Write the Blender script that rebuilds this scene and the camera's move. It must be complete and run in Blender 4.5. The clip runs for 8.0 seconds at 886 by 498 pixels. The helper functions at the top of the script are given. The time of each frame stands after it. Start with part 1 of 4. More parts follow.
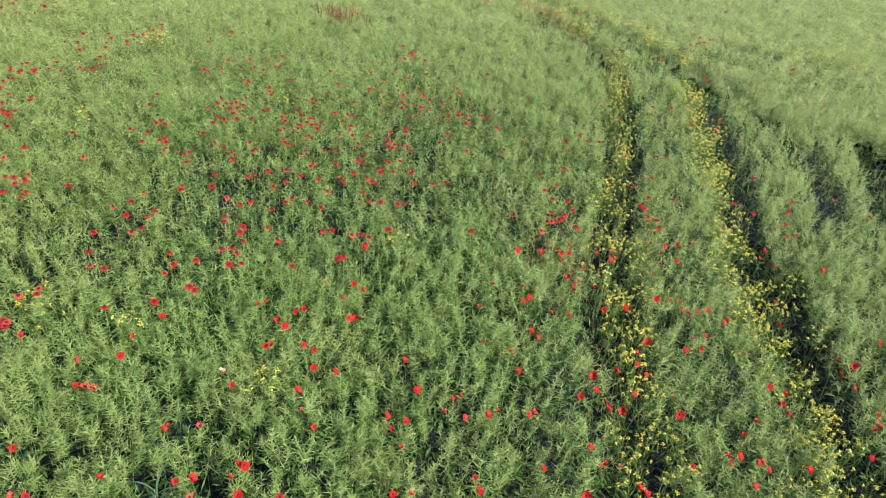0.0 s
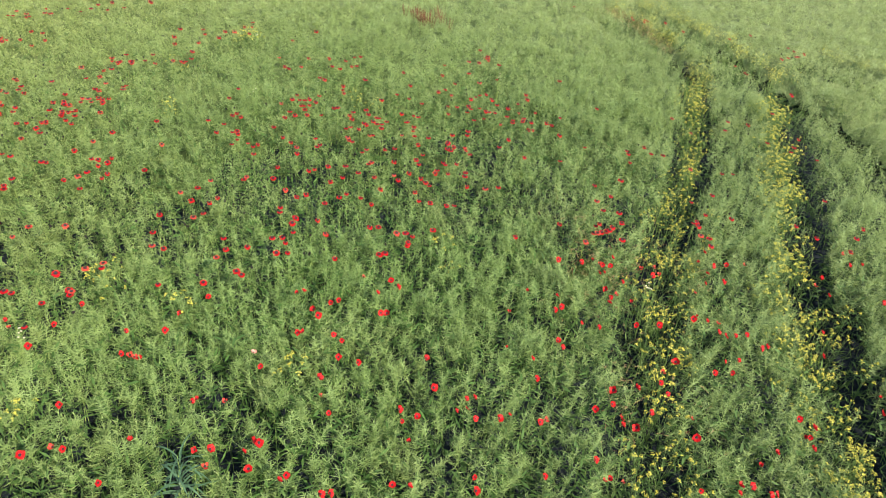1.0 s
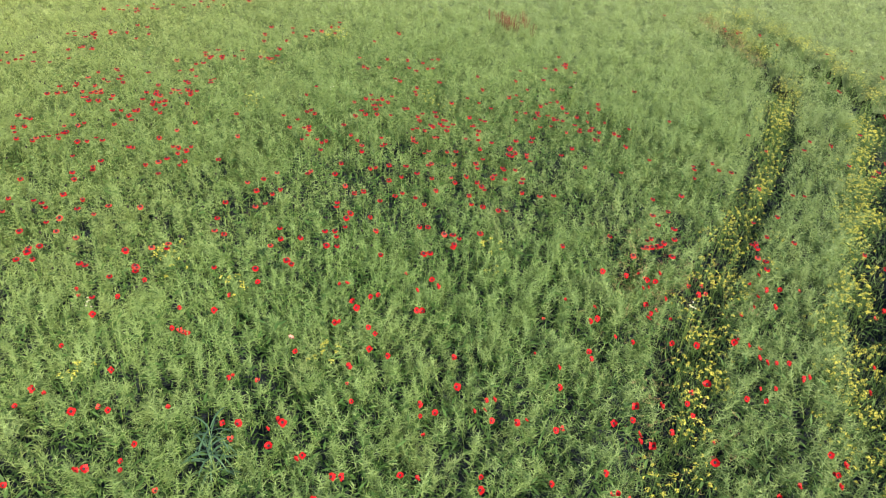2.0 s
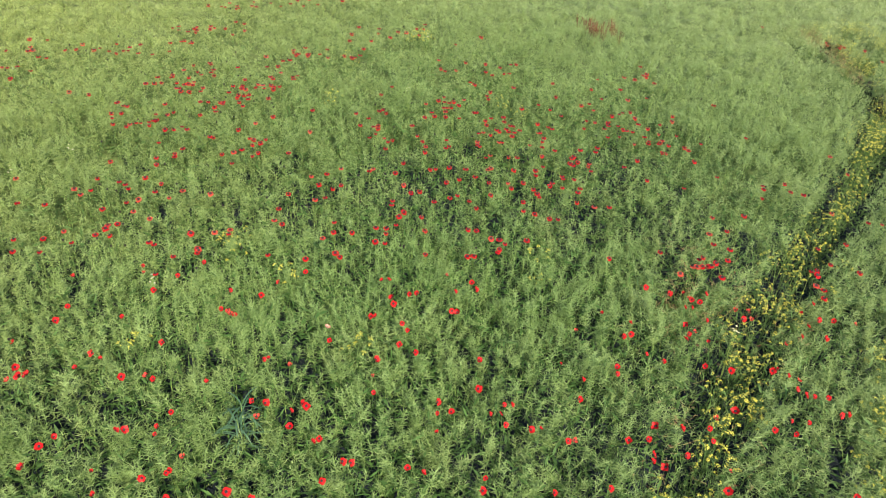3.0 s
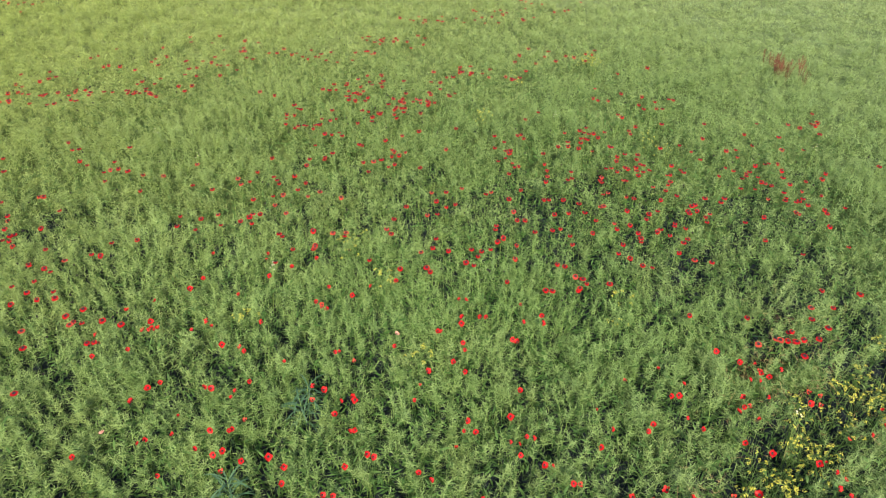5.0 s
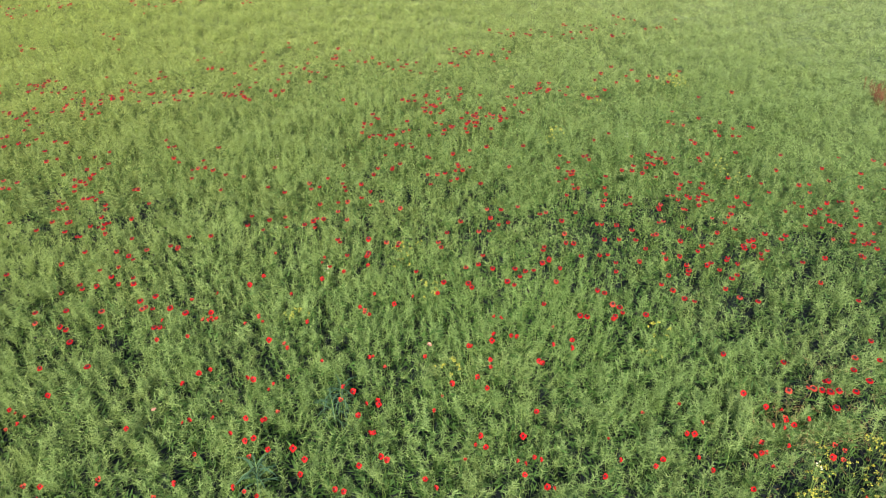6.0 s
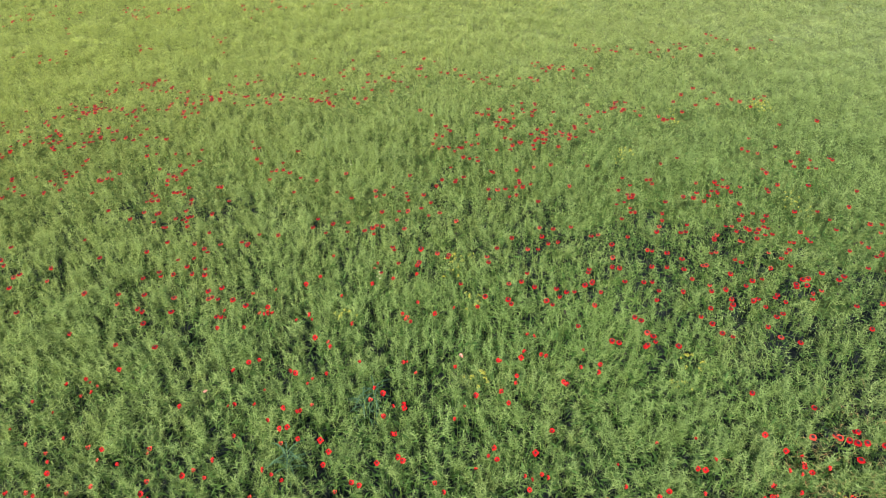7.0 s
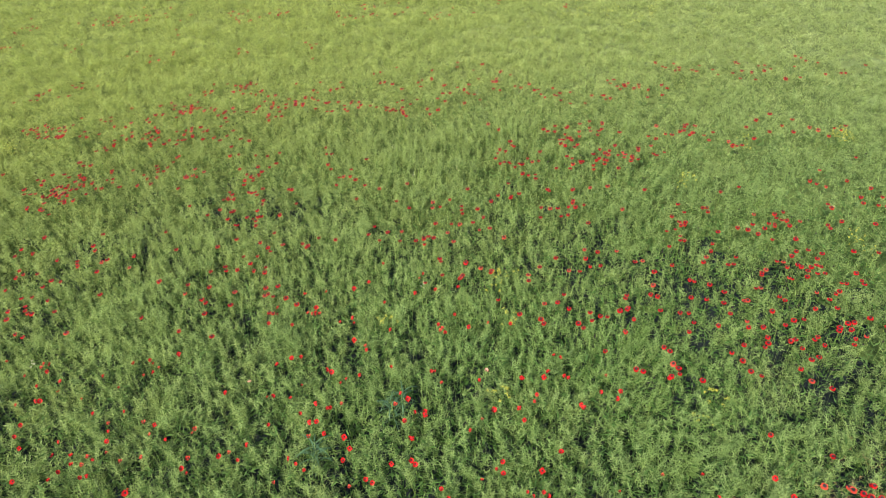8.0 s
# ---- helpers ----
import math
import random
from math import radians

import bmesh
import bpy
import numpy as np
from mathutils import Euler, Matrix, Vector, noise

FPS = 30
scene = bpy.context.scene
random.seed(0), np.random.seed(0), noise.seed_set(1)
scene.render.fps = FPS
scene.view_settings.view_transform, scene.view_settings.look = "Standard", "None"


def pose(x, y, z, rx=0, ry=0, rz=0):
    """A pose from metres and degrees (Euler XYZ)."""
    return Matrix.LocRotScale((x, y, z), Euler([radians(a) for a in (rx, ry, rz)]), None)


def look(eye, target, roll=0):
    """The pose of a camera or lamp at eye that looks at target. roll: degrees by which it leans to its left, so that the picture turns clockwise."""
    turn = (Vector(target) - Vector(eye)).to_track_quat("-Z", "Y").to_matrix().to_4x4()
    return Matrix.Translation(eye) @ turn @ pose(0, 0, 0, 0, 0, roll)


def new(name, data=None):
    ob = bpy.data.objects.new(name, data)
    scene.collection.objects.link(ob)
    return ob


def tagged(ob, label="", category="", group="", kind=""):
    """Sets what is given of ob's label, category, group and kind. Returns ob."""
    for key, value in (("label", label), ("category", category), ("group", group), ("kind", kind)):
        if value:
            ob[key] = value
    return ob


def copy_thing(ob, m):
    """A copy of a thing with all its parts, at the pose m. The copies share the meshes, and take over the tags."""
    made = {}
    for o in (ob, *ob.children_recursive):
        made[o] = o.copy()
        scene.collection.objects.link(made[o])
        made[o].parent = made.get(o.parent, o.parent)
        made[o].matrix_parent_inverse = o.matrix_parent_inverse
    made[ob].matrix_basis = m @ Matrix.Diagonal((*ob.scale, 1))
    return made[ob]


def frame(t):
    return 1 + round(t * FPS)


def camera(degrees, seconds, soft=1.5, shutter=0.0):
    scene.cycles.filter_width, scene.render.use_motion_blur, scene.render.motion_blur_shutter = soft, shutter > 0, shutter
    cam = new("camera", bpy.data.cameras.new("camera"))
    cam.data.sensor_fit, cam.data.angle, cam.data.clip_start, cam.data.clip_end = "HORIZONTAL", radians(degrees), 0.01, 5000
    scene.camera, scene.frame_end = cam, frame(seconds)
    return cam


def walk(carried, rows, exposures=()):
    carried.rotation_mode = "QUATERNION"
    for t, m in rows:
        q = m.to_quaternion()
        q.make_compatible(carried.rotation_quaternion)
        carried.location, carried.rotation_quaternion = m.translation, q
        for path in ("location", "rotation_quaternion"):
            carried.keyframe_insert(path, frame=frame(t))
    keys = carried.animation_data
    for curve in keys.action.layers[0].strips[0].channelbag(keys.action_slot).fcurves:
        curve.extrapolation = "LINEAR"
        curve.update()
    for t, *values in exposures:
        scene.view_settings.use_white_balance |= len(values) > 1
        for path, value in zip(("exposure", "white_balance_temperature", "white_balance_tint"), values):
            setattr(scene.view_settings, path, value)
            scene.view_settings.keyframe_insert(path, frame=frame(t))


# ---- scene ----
cam = camera(63.9, 8.0, soft=1.0)
METRES, EYE, TILT, LEAN, TURN = 8.0, 6.96, -31.94, -4.52, 0.0
ROWS = [
    (0.0, 0.0, 0.0, 0.0, -0.0, 0.0, -0.0),
    (0.5, 0.0492, -0.0114, 0.0023, 3.62, -0.01, -1.98),
    (1.0, 0.0949, -0.0202, 0.005, 7.26, -0.13, -3.97),
    (1.5, 0.1397, -0.0282, 0.0094, 10.9, -0.39, -5.97),
    (3.0, 0.2832, -0.0306, 0.0385, 22.35, -2.12, -11.81),
    (3.5, 0.3393, -0.0261, 0.0579, 26.57, -3.07, -13.8),
    (4.0, 0.3962, -0.0253, 0.0867, 30.79, -4.16, -15.69),
    (4.5, 0.4522, -0.0242, 0.1201, 35.07, -5.42, -17.49),
    (6.0, 0.6203, 0.007, 0.2491, 48.77, -10.34, -22.32),
    (6.5, 0.6755, 0.0229, 0.2946, 53.5, -12.18, -23.61),
    (7.0, 0.7282, 0.0421, 0.3446, 58.24, -14.21, -24.76),
    (7.5, 0.7785, 0.0649, 0.3985, 62.87, -16.26, -25.68),
    (8.0, 0.826, 0.0913, 0.459, 67.61, -18.5, -26.46),
]
walk(cam, [(t, pose(0, 0, EYE, TILT, LEAN, TURN) @ pose(METRES * x, METRES * y, METRES * z, 90 + pitch, roll, yaw)) for t, x, y, z, yaw, pitch, roll in ROWS],
     exposures=[(0.0, 1.22, 6510, 15), (4.0, 1.05, 6540, 11), (8.0, 1.01, 6610, 8)])

# ---- light ----
SUN_AZIMUTH, SUN_ELEVATION = 136.0, 38.0      # degrees: azimuth clockwise from +y
world = bpy.data.worlds.new("sky")
scene.world = world
world.use_nodes = True
sky = world.node_tree.nodes.new("ShaderNodeTexSky")
sky.sky_type = "NISHITA"
sky.sun_disc = False
sky.sun_elevation, sky.sun_rotation = radians(SUN_ELEVATION), radians(SUN_AZIMUTH)
back = world.node_tree.nodes["Background"]
back.inputs["Strength"].default_value = 0.105
world.node_tree.links.new(sky.outputs["Color"], back.inputs["Color"])
sun_data = bpy.data.lights.new("sun", "SUN")
sun_data.energy, sun_data.angle, sun_data.color = 5.3, radians(0.6), (1.0, 0.89, 0.64)
sun = new("sun", sun_data)
az, el = radians(SUN_AZIMUTH), radians(SUN_ELEVATION)
toward = Vector((math.sin(az) * math.cos(el), math.cos(az) * math.cos(el), math.sin(el)))
sun.matrix_world = look(toward * 60, (0, 0, 0))

# ---- materials ----
def ramp(nt, stops):
    n = nt.nodes.new("ShaderNodeValToRGB")
    while len(n.color_ramp.elements) < len(stops):
        n.color_ramp.elements.new(0.5)
    for e, (p, c) in zip(n.color_ramp.elements, stops):
        e.position, e.color = p, (*c, 1)
    return n


def mixed(nt, kind, a, b, fac):
    m = nt.nodes.new("ShaderNodeMix")
    m.data_type, m.blend_type = "RGBA", kind
    for socket, v in ((m.inputs[6], a), (m.inputs[7], b), (m.inputs[0], fac)):
        if isinstance(v, (int, float)):
            socket.default_value = v
        elif isinstance(v, tuple):
            socket.default_value = (*v, 1)
        else:
            nt.links.new(v, socket)
    return m.outputs[2]


def noise_of(nt, scale, detail=2.0, rough=0.5, coords=None):
    n = nt.nodes.new("ShaderNodeTexNoise")
    n.inputs["Scale"].default_value, n.inputs["Detail"].default_value, n.inputs["Roughness"].default_value = scale, detail, rough
    if coords is not None:
        nt.links.new(coords, n.inputs["Vector"])
    return n.outputs["Fac"]


def plant_material(name, dark, light, patch_tint, rough=0.5, through_light=0.3, island=0.6, patch=0.25, spec=0.3, grain=60.0, ripe_distance_tint=None, lift=0.0):
    """Living tissue: colour from piece to piece, from clump to clump and from patch to patch, with some light coming through."""
    mat = bpy.data.materials.new(name)
    mat.use_nodes = True
    nt = mat.node_tree
    p = nt.nodes["Principled BSDF"]
    geo = nt.nodes.new("ShaderNodeNewGeometry")
    pos = geo.outputs["Position"]
    base = ramp(nt, [(0.0, dark), (1.0, light)])
    mixv = nt.nodes.new("ShaderNodeMath")
    mixv.operation = "MULTIPLY_ADD"
    mixv.inputs[1].default_value = island
    nt.links.new(geo.outputs["Random Per Island"], mixv.inputs[0])
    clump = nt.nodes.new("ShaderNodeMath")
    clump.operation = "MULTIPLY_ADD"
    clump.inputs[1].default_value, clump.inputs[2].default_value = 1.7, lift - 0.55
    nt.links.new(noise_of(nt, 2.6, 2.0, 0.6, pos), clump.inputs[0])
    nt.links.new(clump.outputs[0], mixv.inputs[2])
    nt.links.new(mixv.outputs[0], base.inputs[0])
    wide = ramp(nt, [(0.35, (0, 0, 0)), (0.68, (patch, patch, patch))])
    nt.links.new(noise_of(nt, 0.17, 3.0, 0.55, pos), wide.inputs[0])
    tinted = mixed(nt, "MIX", base.outputs[0], patch_tint, wide.outputs[0])
    if ripe_distance_tint:                                          # greenest along a strip through the middle, yellower on both sides; distant brightness is put into this tint
        off = nt.nodes.new("ShaderNodeVectorMath")
        off.operation = "SUBTRACT"
        off.inputs[1].default_value = (-1.8, 9.0, 0.0)
        nt.links.new(pos, off.inputs[0])
        squeeze = nt.nodes.new("ShaderNodeVectorMath")
        squeeze.operation = "MULTIPLY"
        squeeze.inputs[1].default_value = (0.058, 0.036, 0.0)
        nt.links.new(off.outputs[0], squeeze.inputs[0])
        across = nt.nodes.new("ShaderNodeVectorMath")
        across.operation = "LENGTH"
        nt.links.new(squeeze.outputs[0], across.inputs[0])
        shift = nt.nodes.new("ShaderNodeMath")
        shift.operation = "MULTIPLY_ADD"
        shift.inputs[1].default_value, shift.inputs[2].default_value = 0.4, -0.10
        nt.links.new(noise_of(nt, 0.11, 3.0, 0.6, pos), shift.inputs[0])
        amount = nt.nodes.new("ShaderNodeMath")
        amount.operation, amount.use_clamp = "ADD", True
        nt.links.new(across.outputs["Value"], amount.inputs[0])
        nt.links.new(shift.outputs[0], amount.inputs[1])
        east = nt.nodes.new("ShaderNodeVectorMath")           # paler and greyer to the north-east, the pale cast of distance put into colour
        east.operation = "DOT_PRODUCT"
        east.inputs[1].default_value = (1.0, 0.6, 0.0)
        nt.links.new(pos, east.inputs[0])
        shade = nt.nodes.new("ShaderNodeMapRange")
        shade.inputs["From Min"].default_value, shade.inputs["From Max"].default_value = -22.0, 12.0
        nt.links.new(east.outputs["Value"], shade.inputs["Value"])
        ripe_distance_tint = mixed(nt, "MIX", ripe_distance_tint, (ripe_distance_tint[0] * 0.95, ripe_distance_tint[1] * 1.01, ripe_distance_tint[2] * 1.5), shade.outputs["Result"])
        spread_of = ramp(nt, [(0.0, (0.62, 0.62, 0.60)), (1.0, (1.34, 1.34, 1.40))])      # every piece keeps its own shade
        nt.links.new(mixv.outputs[0], spread_of.inputs[0])
        ripe_distance_tint = mixed(nt, "MULTIPLY", ripe_distance_tint, spread_of.outputs[0], 1.0)
        tinted = mixed(nt, "MIX", tinted, ripe_distance_tint, amount.outputs[0])
        early = ramp(nt, [(0.54, (0, 0, 0)), (0.74, (0.5, 0.5, 0.5))])      # single clumps that ripen early
        nt.links.new(noise_of(nt, 0.9, 2.0, 0.5, pos), early.inputs[0])
        tinted = mixed(nt, "MIX", tinted, ripe_distance_tint, early.outputs[0])
    fine = ramp(nt, [(0.3, (0.75, 0.75, 0.75)), (0.7, (1, 1, 1))])
    nt.links.new(noise_of(nt, grain, 2.0, 0.5, pos), fine.inputs[0])
    colour = mixed(nt, "MULTIPLY", tinted, fine.outputs[0], 0.6)
    nt.links.new(colour, p.inputs["Base Color"])
    p.inputs["Roughness"].default_value = rough
    p.inputs["Specular IOR Level"].default_value = spec
    tr = nt.nodes.new("ShaderNodeBsdfTranslucent")
    nt.links.new(colour, tr.inputs["Color"])
    mx = nt.nodes.new("ShaderNodeMixShader")
    mx.inputs[0].default_value = through_light
    nt.links.new(p.outputs[0], mx.inputs[1])
    nt.links.new(tr.outputs[0], mx.inputs[2])
    nt.links.new(mx.outputs[0], nt.nodes["Material Output"].inputs["Surface"])
    return mat


def petal_material(name, dark, light, through_light=0.35, rough=0.55):
    """Thin petal: hue from flower to flower, fine crumpled relief."""
    mat = bpy.data.materials.new(name)
    mat.use_nodes = True
    nt = mat.node_tree
    p = nt.nodes["Principled BSDF"]
    info = nt.nodes.new("ShaderNodeObjectInfo")
    geo = nt.nodes.new("ShaderNodeNewGeometry")
    add = nt.nodes.new("ShaderNodeMath")
    add.operation = "MULTIPLY_ADD"
    add.inputs[1].default_value = 0.45
    nt.links.new(geo.outputs["Random Per Island"], add.inputs[0])
    half = nt.nodes.new("ShaderNodeMath")
    half.operation = "MULTIPLY"
    half.inputs[1].default_value = 0.55
    nt.links.new(info.outputs["Random"], half.inputs[0])
    nt.links.new(half.outputs[0], add.inputs[2])
    base = ramp(nt, [(0.0, dark), (1.0, light)])
    nt.links.new(add.outputs[0], base.inputs[0])
    vein = ramp(nt, [(0.35, (0.7, 0.7, 0.7)), (0.65, (1, 1, 1))])
    nt.links.new(noise_of(nt, 90.0, 2.0, 0.5, geo.outputs["Position"]), vein.inputs[0])
    colour = mixed(nt, "MULTIPLY", base.outputs[0], vein.outputs[0], 0.5)
    nt.links.new(colour, p.inputs["Base Color"])
    p.inputs["Roughness"].default_value = rough
    p.inputs["Specular IOR Level"].default_value = 0.25
    tr = nt.nodes.new("ShaderNodeBsdfTranslucent")
    nt.links.new(colour, tr.inputs["Color"])
    mx = nt.nodes.new("ShaderNodeMixShader")
    mx.inputs[0].default_value = through_light
    nt.links.new(p.outputs[0], mx.inputs[1])
    nt.links.new(tr.outputs[0], mx.inputs[2])
    nt.links.new(mx.outputs[0], nt.nodes["Material Output"].inputs["Surface"])
    return mat


def soil_material():
    mat = bpy.data.materials.new("soil")
    mat.use_nodes = True
    nt = mat.node_tree
    p = nt.nodes["Principled BSDF"]
    geo = nt.nodes.new("ShaderNodeNewGeometry")
    pos = geo.outputs["Position"]
    # dark soil, with the bluish shade of tracks and gaps put into its colour
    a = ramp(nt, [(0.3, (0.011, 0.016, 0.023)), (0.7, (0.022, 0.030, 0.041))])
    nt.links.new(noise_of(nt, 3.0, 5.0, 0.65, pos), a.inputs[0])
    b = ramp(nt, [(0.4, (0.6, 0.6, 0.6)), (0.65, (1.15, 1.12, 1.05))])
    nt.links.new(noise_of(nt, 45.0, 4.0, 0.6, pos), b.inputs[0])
    nt.links.new(mixed(nt, "MULTIPLY", a.outputs[0], b.outputs[0], 0.8), p.inputs["Base Color"])
    p.inputs["Roughness"].default_value, p.inputs["Specular IOR Level"].default_value = 0.95, 0.05
    bump = nt.nodes.new("ShaderNodeBump")
    bump.inputs["Strength"].default_value, bump.inputs["Distance"].default_value = 0.7, 0.03
    nt.links.new(noise_of(nt, 30.0, 5.0, 0.6, pos), bump.inputs["Height"])
    nt.links.new(bump.outputs[0], p.inputs["Normal"])
    return mat


PODS = dict(dark=(0.086, 0.172, 0.035), light=(0.304, 0.462, 0.172), patch_tint=(0.142, 0.285, 0.115), rough=0.45, spec=0.2, ripe_distance_tint=(0.348, 0.418, 0.126))
POD = plant_material("seed_pod_green", island=0.52, through_light=0.42, **PODS)
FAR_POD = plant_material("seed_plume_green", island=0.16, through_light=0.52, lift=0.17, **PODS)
STALK = plant_material("stalk_green", (0.10, 0.18, 0.04), (0.22, 0.31, 0.09), (0.13, 0.26, 0.09), 0.55, 0.0, spec=0.15)
# leaf green taken darker: the depth shade between the pods is in the colour
LEAF = plant_material("lower_leaf_shade_green", (0.020, 0.064, 0.016), (0.066, 0.155, 0.034), (0.042, 0.12, 0.036), 0.6, 0.35, spec=0.12, ripe_distance_tint=(0.105, 0.160, 0.044))
SOIL = soil_material()
# foliage sheet, its green darkened for the shade beneath the pods
MID = plant_material("lower_foliage", (0.026, 0.058, 0.014), (0.078, 0.130, 0.034), (0.055, 0.10, 0.034), 0.7, 0.0, spec=0.08, grain=25.0, ripe_distance_tint=(0.160, 0.200, 0.060))
AFAR = plant_material("crop_from_afar", (0.025, 0.050, 0.014), (0.11, 0.16, 0.045), (0.06, 0.11, 0.035), 0.8, 0.0, patch=0.5, spec=0.05, grain=9.0, ripe_distance_tint=(0.13, 0.16, 0.045))
tufts = AFAR.node_tree.nodes.new("ShaderNodeBump")
tufts.inputs["Strength"].default_value, tufts.inputs["Distance"].default_value = 1.0, 0.25
AFAR.node_tree.links.new(noise_of(AFAR.node_tree, 3.5, 5.0, 0.65, AFAR.node_tree.nodes.new("ShaderNodeNewGeometry").outputs["Position"]), tufts.inputs["Height"])
AFAR.node_tree.links.new(tufts.outputs[0], AFAR.node_tree.nodes["Principled BSDF"].inputs["Normal"])
RED = petal_material("poppy_red", (0.32, 0.002, 0.008), (0.53, 0.007, 0.013), 0.25)
RIM = petal_material("poppy_rim", (0.40, 0.006, 0.011), (0.57, 0.026, 0.026), 0.3)
FADED = petal_material("poppy_faded", (0.44, 0.030, 0.024), (0.54, 0.085, 0.055), 0.25)
BLUSH = petal_material("poppy_blush", (0.70, 0.30, 0.26), (0.80, 0.48, 0.42))
BLACK = plant_material("poppy_heart", (0.008, 0.006, 0.010), (0.03, 0.025, 0.03), (0.02, 0.02, 0.02), 0.6, 0.0)
YELLOW = petal_material("mustard_yellow", (0.46, 0.44, 0.03), (0.64, 0.63, 0.13), 0.3)
WHITE = petal_material("mayweed_white", (0.62, 0.62, 0.56), (0.78, 0.78, 0.74), 0.2)
WEED = plant_material("weed_leaf_green", (0.05, 0.11, 0.03), (0.13, 0.22, 0.06), (0.08, 0.17, 0.06), 0.5, 0.3)
GREY_LEAF = plant_material("blue_green_leaf", (0.04, 0.10, 0.055), (0.10, 0.19, 0.11), (0.07, 0.14, 0.085), 0.45, 0.25)
RUST = plant_material("rusty_seed", (0.08, 0.030, 0.018), (0.19, 0.070, 0.040), (0.14, 0.05, 0.03), 0.7, 0.1)
STRAW = plant_material("straw", (0.20, 0.15, 0.07), (0.36, 0.28, 0.14), (0.3, 0.24, 0.12), 0.7, 0.1)

# ---- plan of the field ----
TRACKS = [
    ([(0.9, -9.0), (1.3, -4.5), (1.8, 0.0), (2.35, 3.6), (2.7, 5.6), (2.9, 6.6), (3.0, 7.6), (3.1, 8.7), (3.25, 9.7), (3.6, 11.0), (3.92, 12.2), (4.25, 13.5), (4.6, 15.0), (5.05, 17.3), (5.4, 19.3), (5.62, 21.2), (5.35, 22.6), (4.85, 24.8), (4.2, 26.5), (3.4, 28.0)], 0.31),
    ([(4.2, -9.0), (4.6, -4.5), (5.0, 0.0), (5.3, 3.0), (5.4, 5.5), (5.52, 6.8), (5.62, 8.0), (5.76, 9.3), (5.88, 10.3), (6.1, 11.5), (6.45, 12.8), (6.8, 14.3), (7.15, 16.4), (7.45, 18.2), (7.72, 20.0), (7.76, 21.5), (7.42, 22.9), (6.95, 24.5), (6.25, 26.0), (5.4, 27.4), (4.5, 28.8)], 0.33),
    ([(8.1, 11.8), (8.3, 12.7), (8.75, 13.9), (9.0, 14.8), (8.95, 16.0), (8.85, 17.2), (8.8, 18.3), (8.65, 19.6), (8.2, 20.7), (7.8, 21.5)], 0.26),
    ([(9.0, 11.0), (9.55, 12.5), (10.1, 14.0), (10.45, 15.0), (10.9, 16.6)], 0.34),
    ([(10.33, 24.39), (10.8, 23.53), (11.35, 22.98), (12.39, 22.47), (13.37, 22.08), (14.97, 21.64)], 0.45),
    ([(7.6, 19.6), (7.85, 21.4), (7.5, 22.7), (7.0, 24.4)], 0.46),
    ([(1.85, 9.6), (2.2, 10.5), (2.75, 11.1)], 0.13),
    ([(-17.56, -0.88), (-17.53, 0.1), (-17.41, 1.09), (-17.1, 2.42)], 0.10),
    ([(-13.46, 7.9), (-13.32, 8.31)], 0.12),
    ([(-11.17, 8.49), (-10.78, 9.44)], 0.12),
]
FIELD_OUTLINE = [(-3.0, -3.6), (1.0, 3.0), (6.6, 3.8), (25.0, 35.0), (12.0, 38.0), (-19.0, 37.0), (-31.0, 18.0), (-40.0, -9.0)]
MARGIN = [(-14.0, -13.0), (13.0, -9.0), (17.0, 6.0), (24.0, 25.0), (-38.0, -8.0)]
WATCH_A, WATCH_B = np.array((0.0, 0.0)), np.array((6.4, 2.6))     # the stretch of the field nearest to the flight
rng = np.random.default_rng(11)


# places of the poppies that can be told apart, south to north; then patches further off: centre, reach, number
POPPIES_A = [
    (-5.65, -1.98), (-5.38, -1.33), (-5.30, -1.22), (-5.22, -1.34), (-5.12, -1.25), (-5.10, -1.61), (-4.86, -1.04), (-4.72, -1.37), (-4.47, -1.02),
    (-4.41, -1.69), (-4.34, -1.36), (-4.32, -1.30), (-3.84, -1.55), (-3.61, -1.63), (-3.30, -1.51), (-2.70, -1.57), (-2.43, -1.01), (-4.55, -0.26),
    (-4.18, -0.01), (-4.06, -0.60), (-3.68, -0.41), (-3.42, -0.18), (-3.22, -0.92), (-3.15, -0.15), (-2.94, -0.17), (-2.93, -0.98), (-2.84, -0.71),
    (-2.71, -0.45), (-2.67, -0.17), (-2.60, -0.37), (-2.59, -0.68), (-2.59, -0.54), (-2.55, -0.89), (-2.32, -0.45), (-2.28, -0.55), (-4.73, 0.24),
    (-4.70, 0.54), (-4.57, 0.59), (-4.48, 0.68), (-4.44, 0.57), (-4.34, 0.42), (-3.48, 0.11), (-3.14, 0.40), (-3.03, 0.57), (-2.80, 0.50),
]
